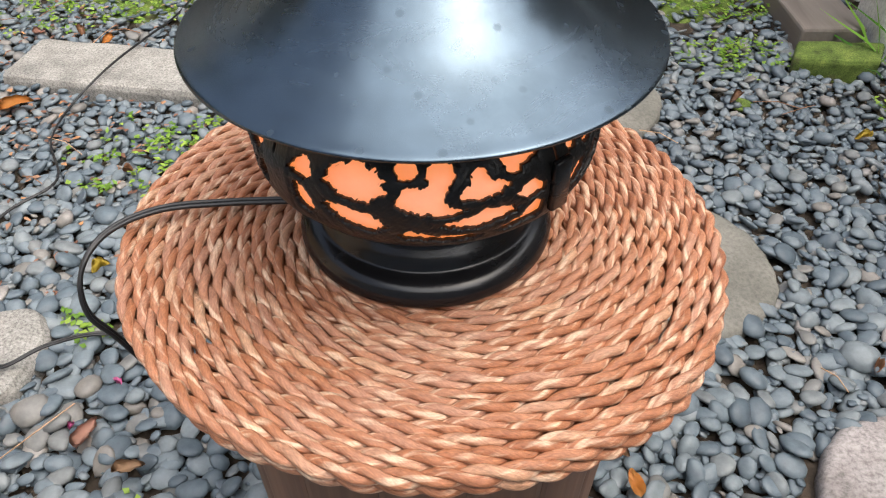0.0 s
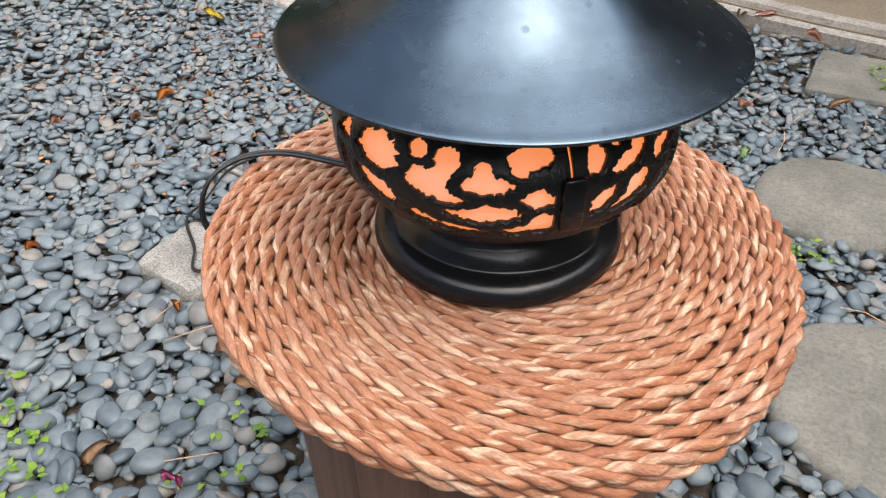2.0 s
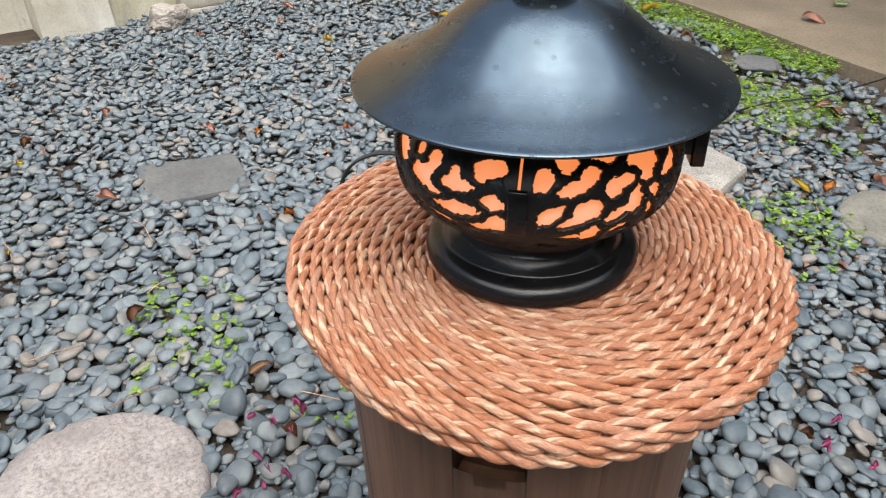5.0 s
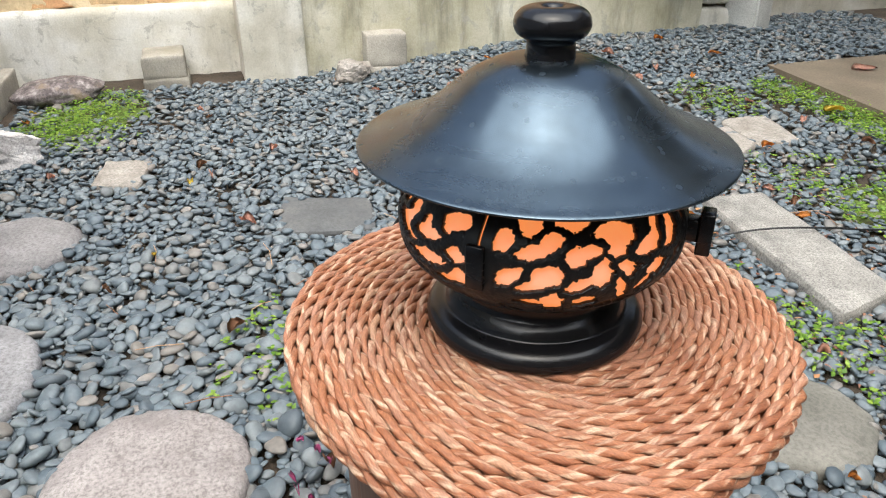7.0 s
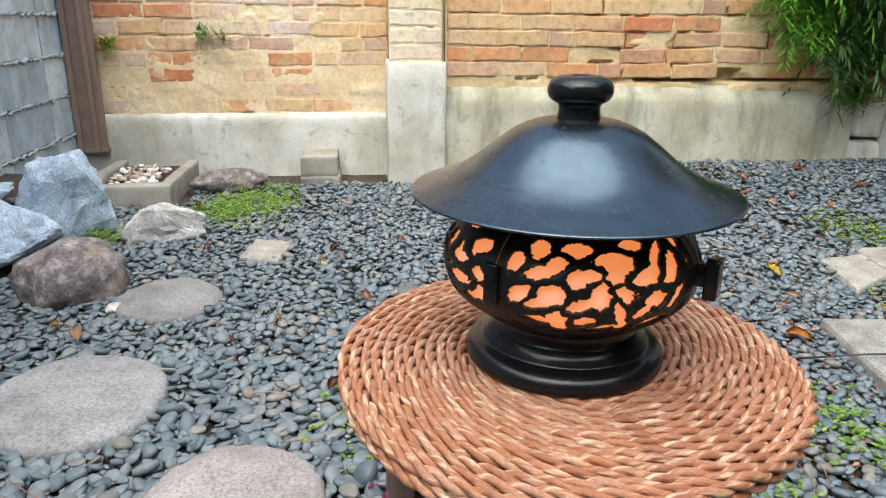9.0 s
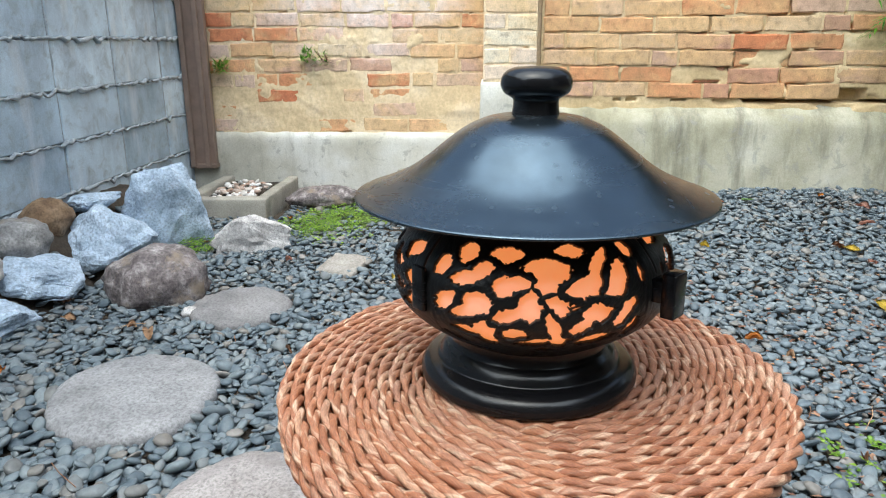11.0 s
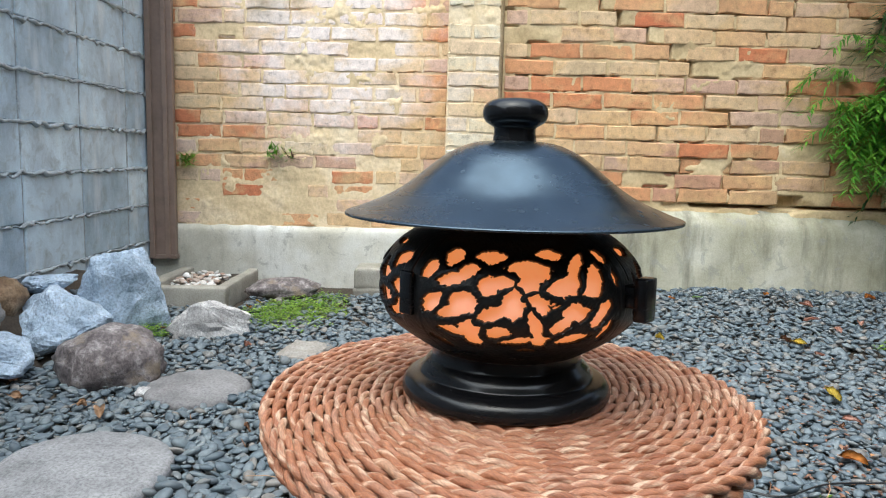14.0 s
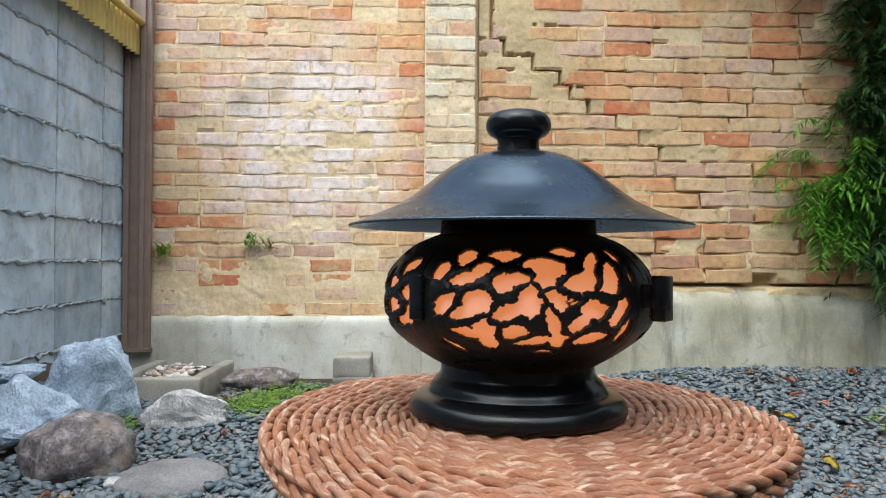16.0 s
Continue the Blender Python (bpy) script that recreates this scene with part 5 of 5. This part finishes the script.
def lantern():
    la = empty("table_lantern", LX, LY, MAT_TOP, "lit black metal lantern with hat-shaped lid and orange openwork bowl", "lantern")
    z0 = MAT_TOP
    foot = [(0.098, z0 + 0.0005), (0.1060, z0 + 0.0006), (0.1092, z0 + 0.0034), (0.1100, z0 + 0.0080), (0.1089, z0 + 0.0128), (0.1061, z0 + 0.0171), (0.1020, z0 + 0.0202), (0.0976, z0 + 0.0219), (0.0938, z0 + 0.0230), (0.0912, z0 + 0.0246), (0.0897, z0 + 0.0270), (0.0880, z0 + 0.0301), (0.0858, z0 + 0.0332), (0.0829, z0 + 0.0364), (0.0802, z0 + 0.0394), (0.0785, z0 + 0.0435), (0.0778, z0 + 0.0520), (0.0790, z0 + 0.0535)]
    part("foot", lathe_mesh("foot", LX, LY, smooth_profile(foot, 4), BASE_PAINT, 128), BASE_PAINT, la, "glossy black turned foot")
    part("openwork_bowl", openwork(), CUT_METAL, la, "blackened cut-metal branches")
    liner = [(r - 0.0065, z) for z, r in BOWL]
    part("liner", lathe_mesh("liner", LX, LY, smooth_profile(liner, 4), PAPER, 96), PAPER, la, "glowing orange translucent liner")
    part("collar", lathe_mesh("collar", LX, LY, [(0.0800, 0.7055), (0.0808, 0.7072), (0.0790, 0.709), (0.0785, 0.722), (0.070, 0.724)], BASE_PAINT, 96), BASE_PAINT, la)
    hat = [(0.0225, 0.7915), (0.034, 0.7905), (0.045, 0.7882), (0.056, 0.7840), (0.068, 0.7778), (0.080, 0.7692), (0.093, 0.7588), (0.106, 0.7484), (0.120, 0.7390), (0.135, 0.7312), (0.150, 0.7250), (0.163, 0.7200), (0.1705, 0.7175), (0.1722, 0.7163)]
    under_ = [(0.1720, 0.7146), (0.1695, 0.7150), (0.150, 0.7230), (0.120, 0.7375), (0.080, 0.7640), (0.045, 0.783), (0.002, 0.786)]
    part("lid", lathe_mesh("lid", LX, LY, smooth_profile(hat, 5) + under_, HAT_PAINT, 144), HAT_PAINT, la, "satin black hat-shaped lid with dried water spots")
    knob = [(0.0225, 0.7905), (0.0222, 0.793), (0.0214, 0.799), (0.0216, 0.8045), (0.0245, 0.8070), (0.0300, 0.8105), (0.0330, 0.8160), (0.0333, 0.8215), (0.0312, 0.8272), (0.0262, 0.8315), (0.0190, 0.8338), (0.0120, 0.8338), (0.0085, 0.8325), (0.006, 0.8290), (0.001, 0.8275)]
    part("knob", lathe_mesh("knob", LX, LY, smooth_profile(knob, 4), BASE_PAINT, 72), BASE_PAINT, la, "glossy black mushroom-shaped knob")
    for a in LUGS[:3]:
        m = pose(LX, LY, 0, 0, 0, a)
        out, wide = (0.1465, 0.0085) if a == 50.0 else (0.1365, 0.006)
        bm = box_bm(0.120, -wide, 0.640, out, wide, 0.661, 0.0018)
        bmesh.ops.transform(bm, matrix=m, verts=bm.verts)
        lug = part("lug", bm, BASE_PAINT, la, "narrow black side lug")
        bm = box_bm(out - 0.001, -wide - 0.002, 0.6285, out + (0.012 if a == 50.0 else 0.005), wide + 0.002, 0.6690, 0.0016)
        bmesh.ops.transform(bm, matrix=m, verts=bm.verts)
        part("end_plate", bm, BASE_PAINT, lug)


lantern()

# ---- cable ----
run = [(-0.085, 0.502, 0.538), (-0.135, 0.500, 0.537), (-0.194, 0.496, 0.537), (-0.250, 0.482, 0.540), (-0.288, 0.456, 0.536), (-0.304, 0.426, 0.520), (-0.305, 0.410, 0.485), (-0.297, 0.424, 0.43), (-0.285, 0.46, 0.30), (-0.31, 0.55, 0.12), (-0.38, 0.68, 0.035), (-0.48, 0.755, 0.030), (-0.57, 0.765, 0.034), (-0.63, 0.722, 0.055), (-0.686, 0.680, 0.054), (-0.735, 0.730, 0.054), (-0.814, 0.794, 0.052), (-0.846, 0.876, 0.034), (-0.885, 0.995, 0.03), (-0.860, 1.089, 0.03), (-0.807, 1.185, 0.03), (-0.877, 1.326, 0.03), (-0.885, 1.46, 0.034), (-0.84, 1.60, 0.058), (-0.80, 1.76, 0.055), (-0.78, 1.95, 0.028), (-0.75, 2.15, 0.028), (-0.69, 2.30, 0.028), (-0.65, 2.50, 0.03), (-0.60, 2.80, 0.042), (-0.5, 3.6, 0.04)]
line = np.array(smooth_profile(run, 9))
cable = empty("power_cable", -0.3, 0.5, 0.03, "black twin-core cable trailing from the lantern across the gravel", "cable")
part("core", tube_mesh("core", line + np.array([0, 0.0013, 0.0008]), 0.0021, CABLE, 8), CABLE, cable)
part("core", tube_mesh("core", line - np.array([0, 0.0016, 0.0008]), 0.0021, CABLE, 8), CABLE, cable)


# ---- green things ----
def blades(items):
    """Joined small leaves; items: (x, y, z, heading, rise, length, width)."""
    V, F = [], []
    for x, y, z, h, e, ln, w in items:
        d = np.array([math.cos(h) * math.cos(e), math.sin(h) * math.cos(e), math.sin(e)])
        s = np.array([-math.sin(h), math.cos(h), 0.0])
        p, droop = np.array([x, y, z]), np.array([0, 0, -0.18 * ln])
        b = len(V)
        V += [p, p + d * ln * 0.35 + s * w, p + d * ln * 0.4 + np.array([0, 0, 0.12 * w]), p + d * ln * 0.35 - s * w, p + d * ln + droop]
        F += [(b, b + 1, b + 2), (b, b + 2, b + 3), (b + 1, b + 4, b + 2), (b + 2, b + 4, b + 3)]
    return np.array(V), np.array(F)


PATCHES = [(-0.95, 2.20, 0.34, 130), (-0.70, 2.15, 0.32, 95), (-1.15, 2.05, 0.25, 70), (-1.95, 2.78, 0.26, 260), (-1.55, 2.74, 0.20, 240), (-1.20, 2.66, 0.18, 220), (-0.92, 2.62, 0.12, 120), (-2.05, 2.35, 0.22, 130), (-2.8, -0.28, 0.26, 300), (-2.55, -0.42, 0.18, 190), (-2.45, -0.25, 0.2, 60), (-0.80, 0.27, 0.16, 26), (-0.72, 0.20, 0.16, 20), (-0.62, 1.30, 0.20, 60), (-0.62, 0.78, 0.06, 10), (0.75, 1.75, 0.16, 60), (0.62, 2.25, 0.2, 120), (0.85, 2.10, 0.16, 90), (-0.35, 1.45, 0.2, 60), (-0.25, 1.62, 0.12, 45), (-0.05, 2.05, 0.12, 40), (-0.4, 0.42, 0.10, 8), (1.2, 1.45, 0.15, 70), (-2.15, -0.80, 0.10, 70), (-0.5, 1.35, 0.14, 40), (0.25, 1.30, 0.08, 25), (-0.33, 1.05, 0.10, 30)]
rr = random.Random(8)
for px, py, pr, count in PATCHES:
    items = []
    for k in range(int(count * 1.2)):
        q, a = pr * rr.random() ** 0.6, rr.uniform(0, 6.28)
        x, y = px + q * math.cos(a) * 1.2, py + q * math.sin(a) * 0.8
        z = float(ground_z(x, y)) + rr.uniform(0.008, 0.026)
        h = rr.uniform(0, 6.28)
        for t in range(rr.choice((3, 4, 5))):
            items.append((x + rr.uniform(-0.012, 0.012), y + rr.uniform(-0.012, 0.012), z + rr.uniform(-0.004, 0.012), h + t * 1.7 + rr.uniform(-0.4, 0.4), rr.uniform(-0.05, 0.7), rr.uniform(0.010, 0.020), rr.uniform(0.0038, 0.0068)))
    v, f = blades(items)
    thing("ground_cover", np_mesh("ground_cover", v, f, CLOVER), CLOVER, "small bright green creeping weeds between the pebbles", "weeds", "weed patches", "stuff")


def moss_pad(cx, cy, rx, ry, turn, seed):
    a = np.linspace(0, 2 * np.pi, 48, endpoint=False)
    g = np.random.default_rng(seed)
    out = 1 + sum(g.uniform(-1, 1) * 0.16 / k * np.cos(k * a + g.uniform(0, 6)) for k in range(2, 9)) * 1.6
    V, F = [], []
    qs = (0.03, 0.3, 0.55, 0.75, 0.9, 1.0)
    for q in qs:
        px, py = rx * q * out * np.cos(a), ry * q * out * np.sin(a)
        x, y = cx + px * math.cos(turn) - py * math.sin(turn), cy + px * math.sin(turn) + py * math.cos(turn)
        z = ground_z(x, y) + 0.012 * (1 - q ** 3) + 0.006 * lumps(x * 40, y * 43, seed) - 0.006 - 0.012 * (q == 1)
        V.append(np.stack([x, y, z], -1))
    n = len(a)
    i, j = np.meshgrid(np.arange(len(qs) - 1), np.arange(n), indexing="ij")
    k = (j + 1) % n
    F = np.stack([i * n + j, (i + 1) * n + j, (i + 1) * n + k, i * n + k], -1).reshape(-1, 4)
    thing("moss", np_mesh("moss", np.concatenate(V), F, MOSS), MOSS, "soft green moss on the damp soil", "moss", "moss patches", "stuff")


for k, (x, y, a, b, t) in enumerate([(-2.78, -0.30, 0.28, 0.16, 1.2), (-2.45, -0.40, 0.20, 0.14, 0.9), (-2.05, -0.80, 0.10, 0.08, 0), (-1.75, 2.80, 0.65, 0.085, -0.14), (-0.98, 2.64, 0.28, 0.06, -0.22), (0.72, 2.2, 0.2, 0.18, 0), (-0.85, 2.2, 0.3, 0.2, 0.3), (1.25, 1.45, 0.16, 0.22, 0.2)]):
    moss_pad(x, y, a, b, t, k)


def frond(g, y, z, reach, drop, heading, length):
    """A drooping stem with pairs of narrow leaflets."""
    pts = [(RIGHT_X + 0.03 + math.cos(heading) * reach * t * 0.9, y + math.sin(heading) * reach * t, z + 0.10 * math.sin(t * 2.2) - drop * t * t) for t in np.linspace(0, 1, 7)]
    items = []
    for (xa, ya, za), (xb, yb, zb) in zip(pts, pts[1:]):
        h = math.atan2(yb - ya, xb - xa)
        for t in (0.0, 0.25, 0.5, 0.75):
            for side in (-1, 1):
                items.append((xa + (xb - xa) * t, ya + (yb - ya) * t, za + (zb - za) * t, h + side * g.uniform(0.5, 1.0), g.uniform(-0.7, 0.15), length * g.uniform(0.6, 1.3), g.uniform(0.0035, 0.0080)))
    return blades(items)


def fern_bush():
    """A dense dark bush in the wall's corner, with bright young fronds low down and added shading fronds on top."""
    g = random.Random(4)
    bush = empty("wall_fern", -3.1, 3.0, 0.5, "dense dark green bush with bright fronds on the wall", "fern")
    for k in range(560):
        # fronds from 2.35 m up are out of view, added to shade the wall
        z = g.uniform(0.62, 2.3) if k < 320 else g.uniform(2.35, 3.1)
        y = g.triangular(2.70 - 1.1 * max(0, z - 2.3), 3.5, 2.95 - 0.8 * max(0, z - 2.3))
        v, f = frond(g, y, z, g.uniform(0.12, 0.34) + 0.8 * max(0, z - 2.2), g.uniform(0.08, 0.40), g.uniform(-1.7, 0.35), 0.105)
        part("frond", np_mesh("frond", v, f, DARK_FERN), DARK_FERN, bush)
    for k in range(60):
        z = g.triangular(0.72, 1.45, 0.98)
        v, f = frond(g, g.uniform(2.45, 3.1) + 0.35 * max(0, z - 1.0), z, g.uniform(0.16, 0.34), g.uniform(0.12, 0.36), g.uniform(-1.6, 0.2), 0.085)
        part("frond", np_mesh("frond", v, f, FERN), FERN, bush, "bright green young frond")


fern_bush()


def tuft(x, y, z, count, ln, label, seed):
    g = random.Random(seed)
    items = [(x + g.uniform(0, 0.02), y + g.uniform(-0.03, 0.03), z + g.uniform(-0.02, 0.03), g.uniform(-1.5, 1.5), g.uniform(-0.3, 1.1), ln * g.uniform(0.5, 1.1), ln * 0.07) for _ in range(count)]
    v, f = blades(items)
    thing("wall_weed", np_mesh("wall_weed", v, f, FERN), FERN, label, "weed", "wall weeds")


tuft(LEFT_X + 0.005, -0.60, 0.760, 60, 0.075, "small green weed growing from a brick joint", 1)
tuft(LEFT_X + 0.005, -0.52, 0.745, 30, 0.06, "small green weed growing from a brick joint", 2)
tuft(LEFT_X + 0.01, -1.09, 0.70, 70, 0.08, "small fern tuft beside the steel channel", 3)
tuft(RIGHT_X + 0.07, 3.02, 0.46, 110, 0.15, "bright fern tuft over the footing", 4)
twigs = empty("dry_twig", LEFT_X, -0.50, 0.74, "dry brown twigs sticking from a brick joint", "twig")
for k in range(7):
    a = rr.uniform(-0.9, 0.9)
    part("twig", tube_mesh("twig", [(LEFT_X, -0.49, 0.735), (LEFT_X + 0.04, -0.49 + 0.03 * a, 0.75 + rr.uniform(-0.02, 0.03)), (LEFT_X + 0.07, -0.49 + 0.07 * a, 0.75 + rr.uniform(-0.06, 0.07))], 0.0018, TUB_WOOD, 5), TUB_WOOD, twigs)


# ---- fallen leaves ----
def fallen_leaf(x, y, ln, turn, colour, label, seed, z=None, maple=False):
    g = random.Random(seed)
    bm = bmesh.new()
    outline = []
    m = 22
    for k in range(m):
        a = 2 * math.pi * k / m
        q = (0.55 + 0.45 * abs(math.cos(2.5 * a))) if maple else 1.0
        outline.append((ln / 2 * q * math.cos(a), ln * (0.48 if maple else 0.24) * q * math.sin(a) * (1 - 0.35 * math.cos(a))))
    rings = []
    for q in (0.0, 0.5, 1.0):
        rings.append([bm.verts.new((q * px, q * py, 0.010 * (q * abs(py) / ln) * 6 * g.uniform(0.8, 1.2) + 0.006 * math.sin(px / ln * 4 + seed) + g.uniform(-0.001, 0.001))) for px, py in outline] if q else None)
    centre = bm.verts.new((0, 0, 0.002))
    for k in range(m):
        n = (k + 1) % m
        bm.faces.new((centre, rings[1][k], rings[1][n]))
        bm.faces.new((rings[1][k], rings[2][k], rings[2][n], rings[1][n]))
    bmesh.ops.solidify(bm, geom=bm.faces[:], thickness=0.0006)
    zz = float(ground_z(x, y)) + 0.030 if z is None else z
    bmesh.ops.transform(bm, matrix=pose(x, y, zz, g.uniform(-14, 14), g.uniform(-14, 14), turn), verts=bm.verts)
    leaf = thing("fallen_leaf", bm, LEAF_COLOURS[colour], label, "leaf", "fallen leaves")
    return leaf


NAMES = ["orange fallen leaf lying on the pebbles", "tan dry fallen leaf on the pebbles", "curled brown dead leaf on the gravel", "yellow fallen leaf on the gravel", "pinkish-tan dead leaf on the gravel", "pale green fallen leaf"]
SEEN = [(-1.02, 1.47, 0.085, 20, 0), (-1.27, 1.20, 0.05, 70, 0), (-1.40, 0.25, 0.06, 40, 4), (-2.71, 1.37, 0.07, 30, 4), (-0.52, 0.58, 0.055, 80, 4), (-0.44, 0.52, 0.045, 20, 1), (-0.55, 0.32, 0.05, 60, 1), (-0.38, 0.30, 0.04, 10, 2), (-0.86, 0.18, 0.05, 130, 2), (-1.66, 0.62, 0.05, 15, 4), (-2.2, 1.9, 0.10, 10, 3), (-1.55, 1.70, 0.09, 0, 3), (-1.3, 1.62, 0.05, 50, 4), (-2.5, 2.1, 0.07, 60, 4), (-2.75, 2.2, 0.08, 20, 4), (-2.9, 2.6, 0.06, 90, 0), (-2.6, 2.75, 0.07, 40, 0), (-2.85, 1.7, 0.06, 75, 5), (0.06, 2.55, 0.07, 10, 4), (0.33, 2.0, 0.06, 20, 1), (0.15, 1.62, 0.04, 70, 5), (0.22, 2.42, 0.06, 5, 4), (-1.2, -0.55, 0.06, 25, 1), (-1.30, -0.85, 0.07, 60, 1), (-1.45, -0.95, 0.05, 15, 2), (-2.6, -0.52, 0.06, 20, 0), (-0.62, 0.92, 0.035, 30, 3)]
for k, (x, y, ln, turn, c) in enumerate(SEEN):
    fallen_leaf(x, y, ln, turn, c, NAMES[c], k)
fallen_leaf(-1.66, 3.18, 0.15, 30, 5, "pale green lobed leaf on the porch floor", 70, 0.043, True)
fallen_leaf(-1.72, 2.70, 0.10, 80, 3, "yellow leaf lying on the moss", 71)
fallen_leaf(-1.15, 3.05, 0.10, 15, 4, "tan dead leaf on the porch floor", 72, 0.043)
fallen_leaf(-2.2, 3.35, 0.12, 60, 4, "tan dead leaf on the porch floor", 73, 0.043)
fallen_leaf(-1.2, 3.35, 0.08, 60, 5, "pale green leaf on the porch floor", 74, 0.043)
for k in range(16):
    x, y = random.Random(k).choice(((-0.36, 0.19), (-0.42, 0.30), (-0.50, 0.62), (-0.30, 0.25), (0.18, 1.02)))
    fallen_leaf(x + random.Random(k + 50).uniform(-0.05, 0.05), y + random.Random(k + 90).uniform(-0.05, 0.05), 0.016, k * 40, 6, "tiny pink petal on the pebbles", 300 + k)
lr = random.Random(77)
for k in range(110):
    x, y = lr.uniform(-3.0, 1.0), lr.uniform(-0.9, 2.6)
    if all(math.hypot(x - a, y - b) > r + 0.03 for a, b, r in BARE) and not (x < -2.6 and y < -0.6):
        c = lr.choice((1, 2, 2, 2, 4, 4, 0, 3))
        fallen_leaf(x, y, lr.uniform(0.022, 0.045) + 0.02 * (y > 1.6), lr.uniform(0, 360), c, NAMES[c], 100 + k, float(ground_z(x, y)) + lr.uniform(0.018, 0.03))
pine = []
for k in range(60):
    x, y, a = lr.uniform(-1.4, 1.0), lr.uniform(-0.8, 2.3), lr.uniform(0, 3.14)
    if all(math.hypot(x - p, y - q) > r for p, q, r in BARE):
        ln = lr.uniform(0.05, 0.13)
        thing("dry_stalk", tube_mesh("dry_stalk", [(x, y, 0.026), (x + ln / 2 * math.cos(a), y + ln / 2 * math.sin(a), 0.034), (x + ln * math.cos(a + 0.1), y + ln * math.sin(a + 0.1), 0.028)], 0.0011, LEAF_COLOURS[lr.choice((1, 2))], 5), CABLE, "thin dry stalk lying on the pebbles", "stalk", "dry stalks")

litter = []
for k in range(900):
    x, y = lr.triangular(-2.3, 0.3, -1.0), lr.triangular(0.7, 2.4, 1.5)
    if all(math.hypot(x - p, y - q) > r + 0.02 for p, q, r in BARE):
        litter.append((x, y, float(ground_z(x, y)) + lr.uniform(0.012, 0.024), lr.uniform(0, 6.28), lr.uniform(-0.2, 0.35), lr.uniform(0.010, 0.026), lr.uniform(0.003, 0.007)))
v, f = blades(litter)
thing("leaf_litter", np_mesh("leaf_litter", v, f, LITTER), LITTER, "scraps of brown dead leaves between the pebbles", "leaf litter", kind="stuff")

# ---- porch things ----
pot = empty("black_pot", -2.12, 3.98, 0.035, "weathered black plastic plant pot on the porch", "plant pot")
part("body", lathe_mesh("body", -2.12, 3.98, [(0.001, 0.036), (0.15, 0.036), (0.158, 0.045), (0.20, 0.36), (0.215, 0.365), (0.215, 0.40), (0.20, 0.40), (0.19, 0.36), (0.001, 0.34)], DARK_POT, 48), DARK_POT, pot)
pot_2 = empty("black_pot", -1.72, 4.12, 0.035, "weathered black plastic plant pot on the porch", "plant pot")
part("body", lathe_mesh("body", -1.72, 4.12, [(0.001, 0.036), (0.14, 0.036), (0.15, 0.045), (0.185, 0.33), (0.20, 0.335), (0.20, 0.37), (0.18, 0.37), (0.001, 0.32)], DARK_POT, 48), DARK_POT, pot_2)
stand = empty("iron_stand", -1.30, 3.74, 0.035, "rusty round iron stand base with a violet-blue leg", "stand")
part("plate", lathe_mesh("plate", -1.30, 3.74, [(0.001, 0.036), (0.19, 0.036), (0.195, 0.042), (0.19, 0.048), (0.03, 0.056), (0.001, 0.057)], RUST, 48), RUST, stand)
part("leg", tube_mesh("leg", [(-1.42, 3.78, 0.05), (-1.44, 3.80, 0.12), (-1.43, 3.83, 0.5)], 0.016, BLUE_LEG, 10), BLUE_LEG, stand)
part("pole", tube_mesh("pole", [(-1.30, 3.74, 0.05), (-1.30, 3.74, 0.7)], 0.022, RUST, 12), RUST, stand)

# ---- doorway timber at the garden's edge ----
thing("timber_sill", box_bm(0.97, 1.82, -0.02, 1.15, 2.42, 0.07, 0.008, 4, 0.003, 5), SILL_WOOD, "grey weathered timber sill beside the step", "timber sill", kind="structure", smooth=False)
thing("gate_post", box_bm(1.165, 1.80, -0.02, 1.31, 1.95, 1.9, 0.01, 0), POST_CONCRETE, "pale grey square post beside the step", "post", kind="structure", smooth=False)
grass = []
gr = random.Random(6)
for k in range(36):
    grass.append((1.17 + gr.uniform(-0.05, 0.2), 1.70 + gr.uniform(-0.08, 0.06), 0.02, gr.uniform(1.8, 5.0), gr.uniform(0.3, 1.3), gr.uniform(0.12, 0.30), 0.006))
v, f = blades(grass)
thing("grass_clump", np_mesh("grass_clump", v, f, FERN), FERN, "long-bladed green plant beside the post", "plant")

# ---- blocks and bricks, laid piece by piece ----
br = random.Random(12)
block_shapes = []
for k in range(4):
    bm = box_bm(-BLOCK_LEN / 2 + 0.006, -0.06, -COURSE / 2 + 0.005, BLOCK_LEN / 2 - 0.006, 0.0, COURSE / 2 - 0.005)
    bmesh.ops.bevel(bm, geom=[e for e in bm.edges if all(v.co.y > -0.01 for v in e.verts)], offset=0.004, segments=1, affect="EDGES")
    block_shapes.append(mesh_of("block", bm, BLOCK, False))
for r in range(10):
    for c in range(10):
        ob = new("block", br.choice(block_shapes))
        ob.matrix_basis = pose(BLOCK_X0 + (c + 0.5) * BLOCK_LEN, BLOCK_Y + br.uniform(-0.003, 0.002), BLOCK_Z0 + (r + 0.5) * COURSE)
        under(ob, block_wall)
brick_courses(wall_1, LEFT_X, -1.42, 0.40, 0.345, WALL_TOP, 0.257, 0.0815, 1)
brick_courses(wall_2, RIGHT_X, 0.695, 3.45, 0.550, WALL_TOP, 0.278, 0.0838, 50, True, DAMP_SHADED_BRICK)
brick_courses(pilaster, PILE_X, 0.390, 0.672, 0.645, WALL_TOP, 0.272, 0.0825, 90, False, PALE_BRICK)
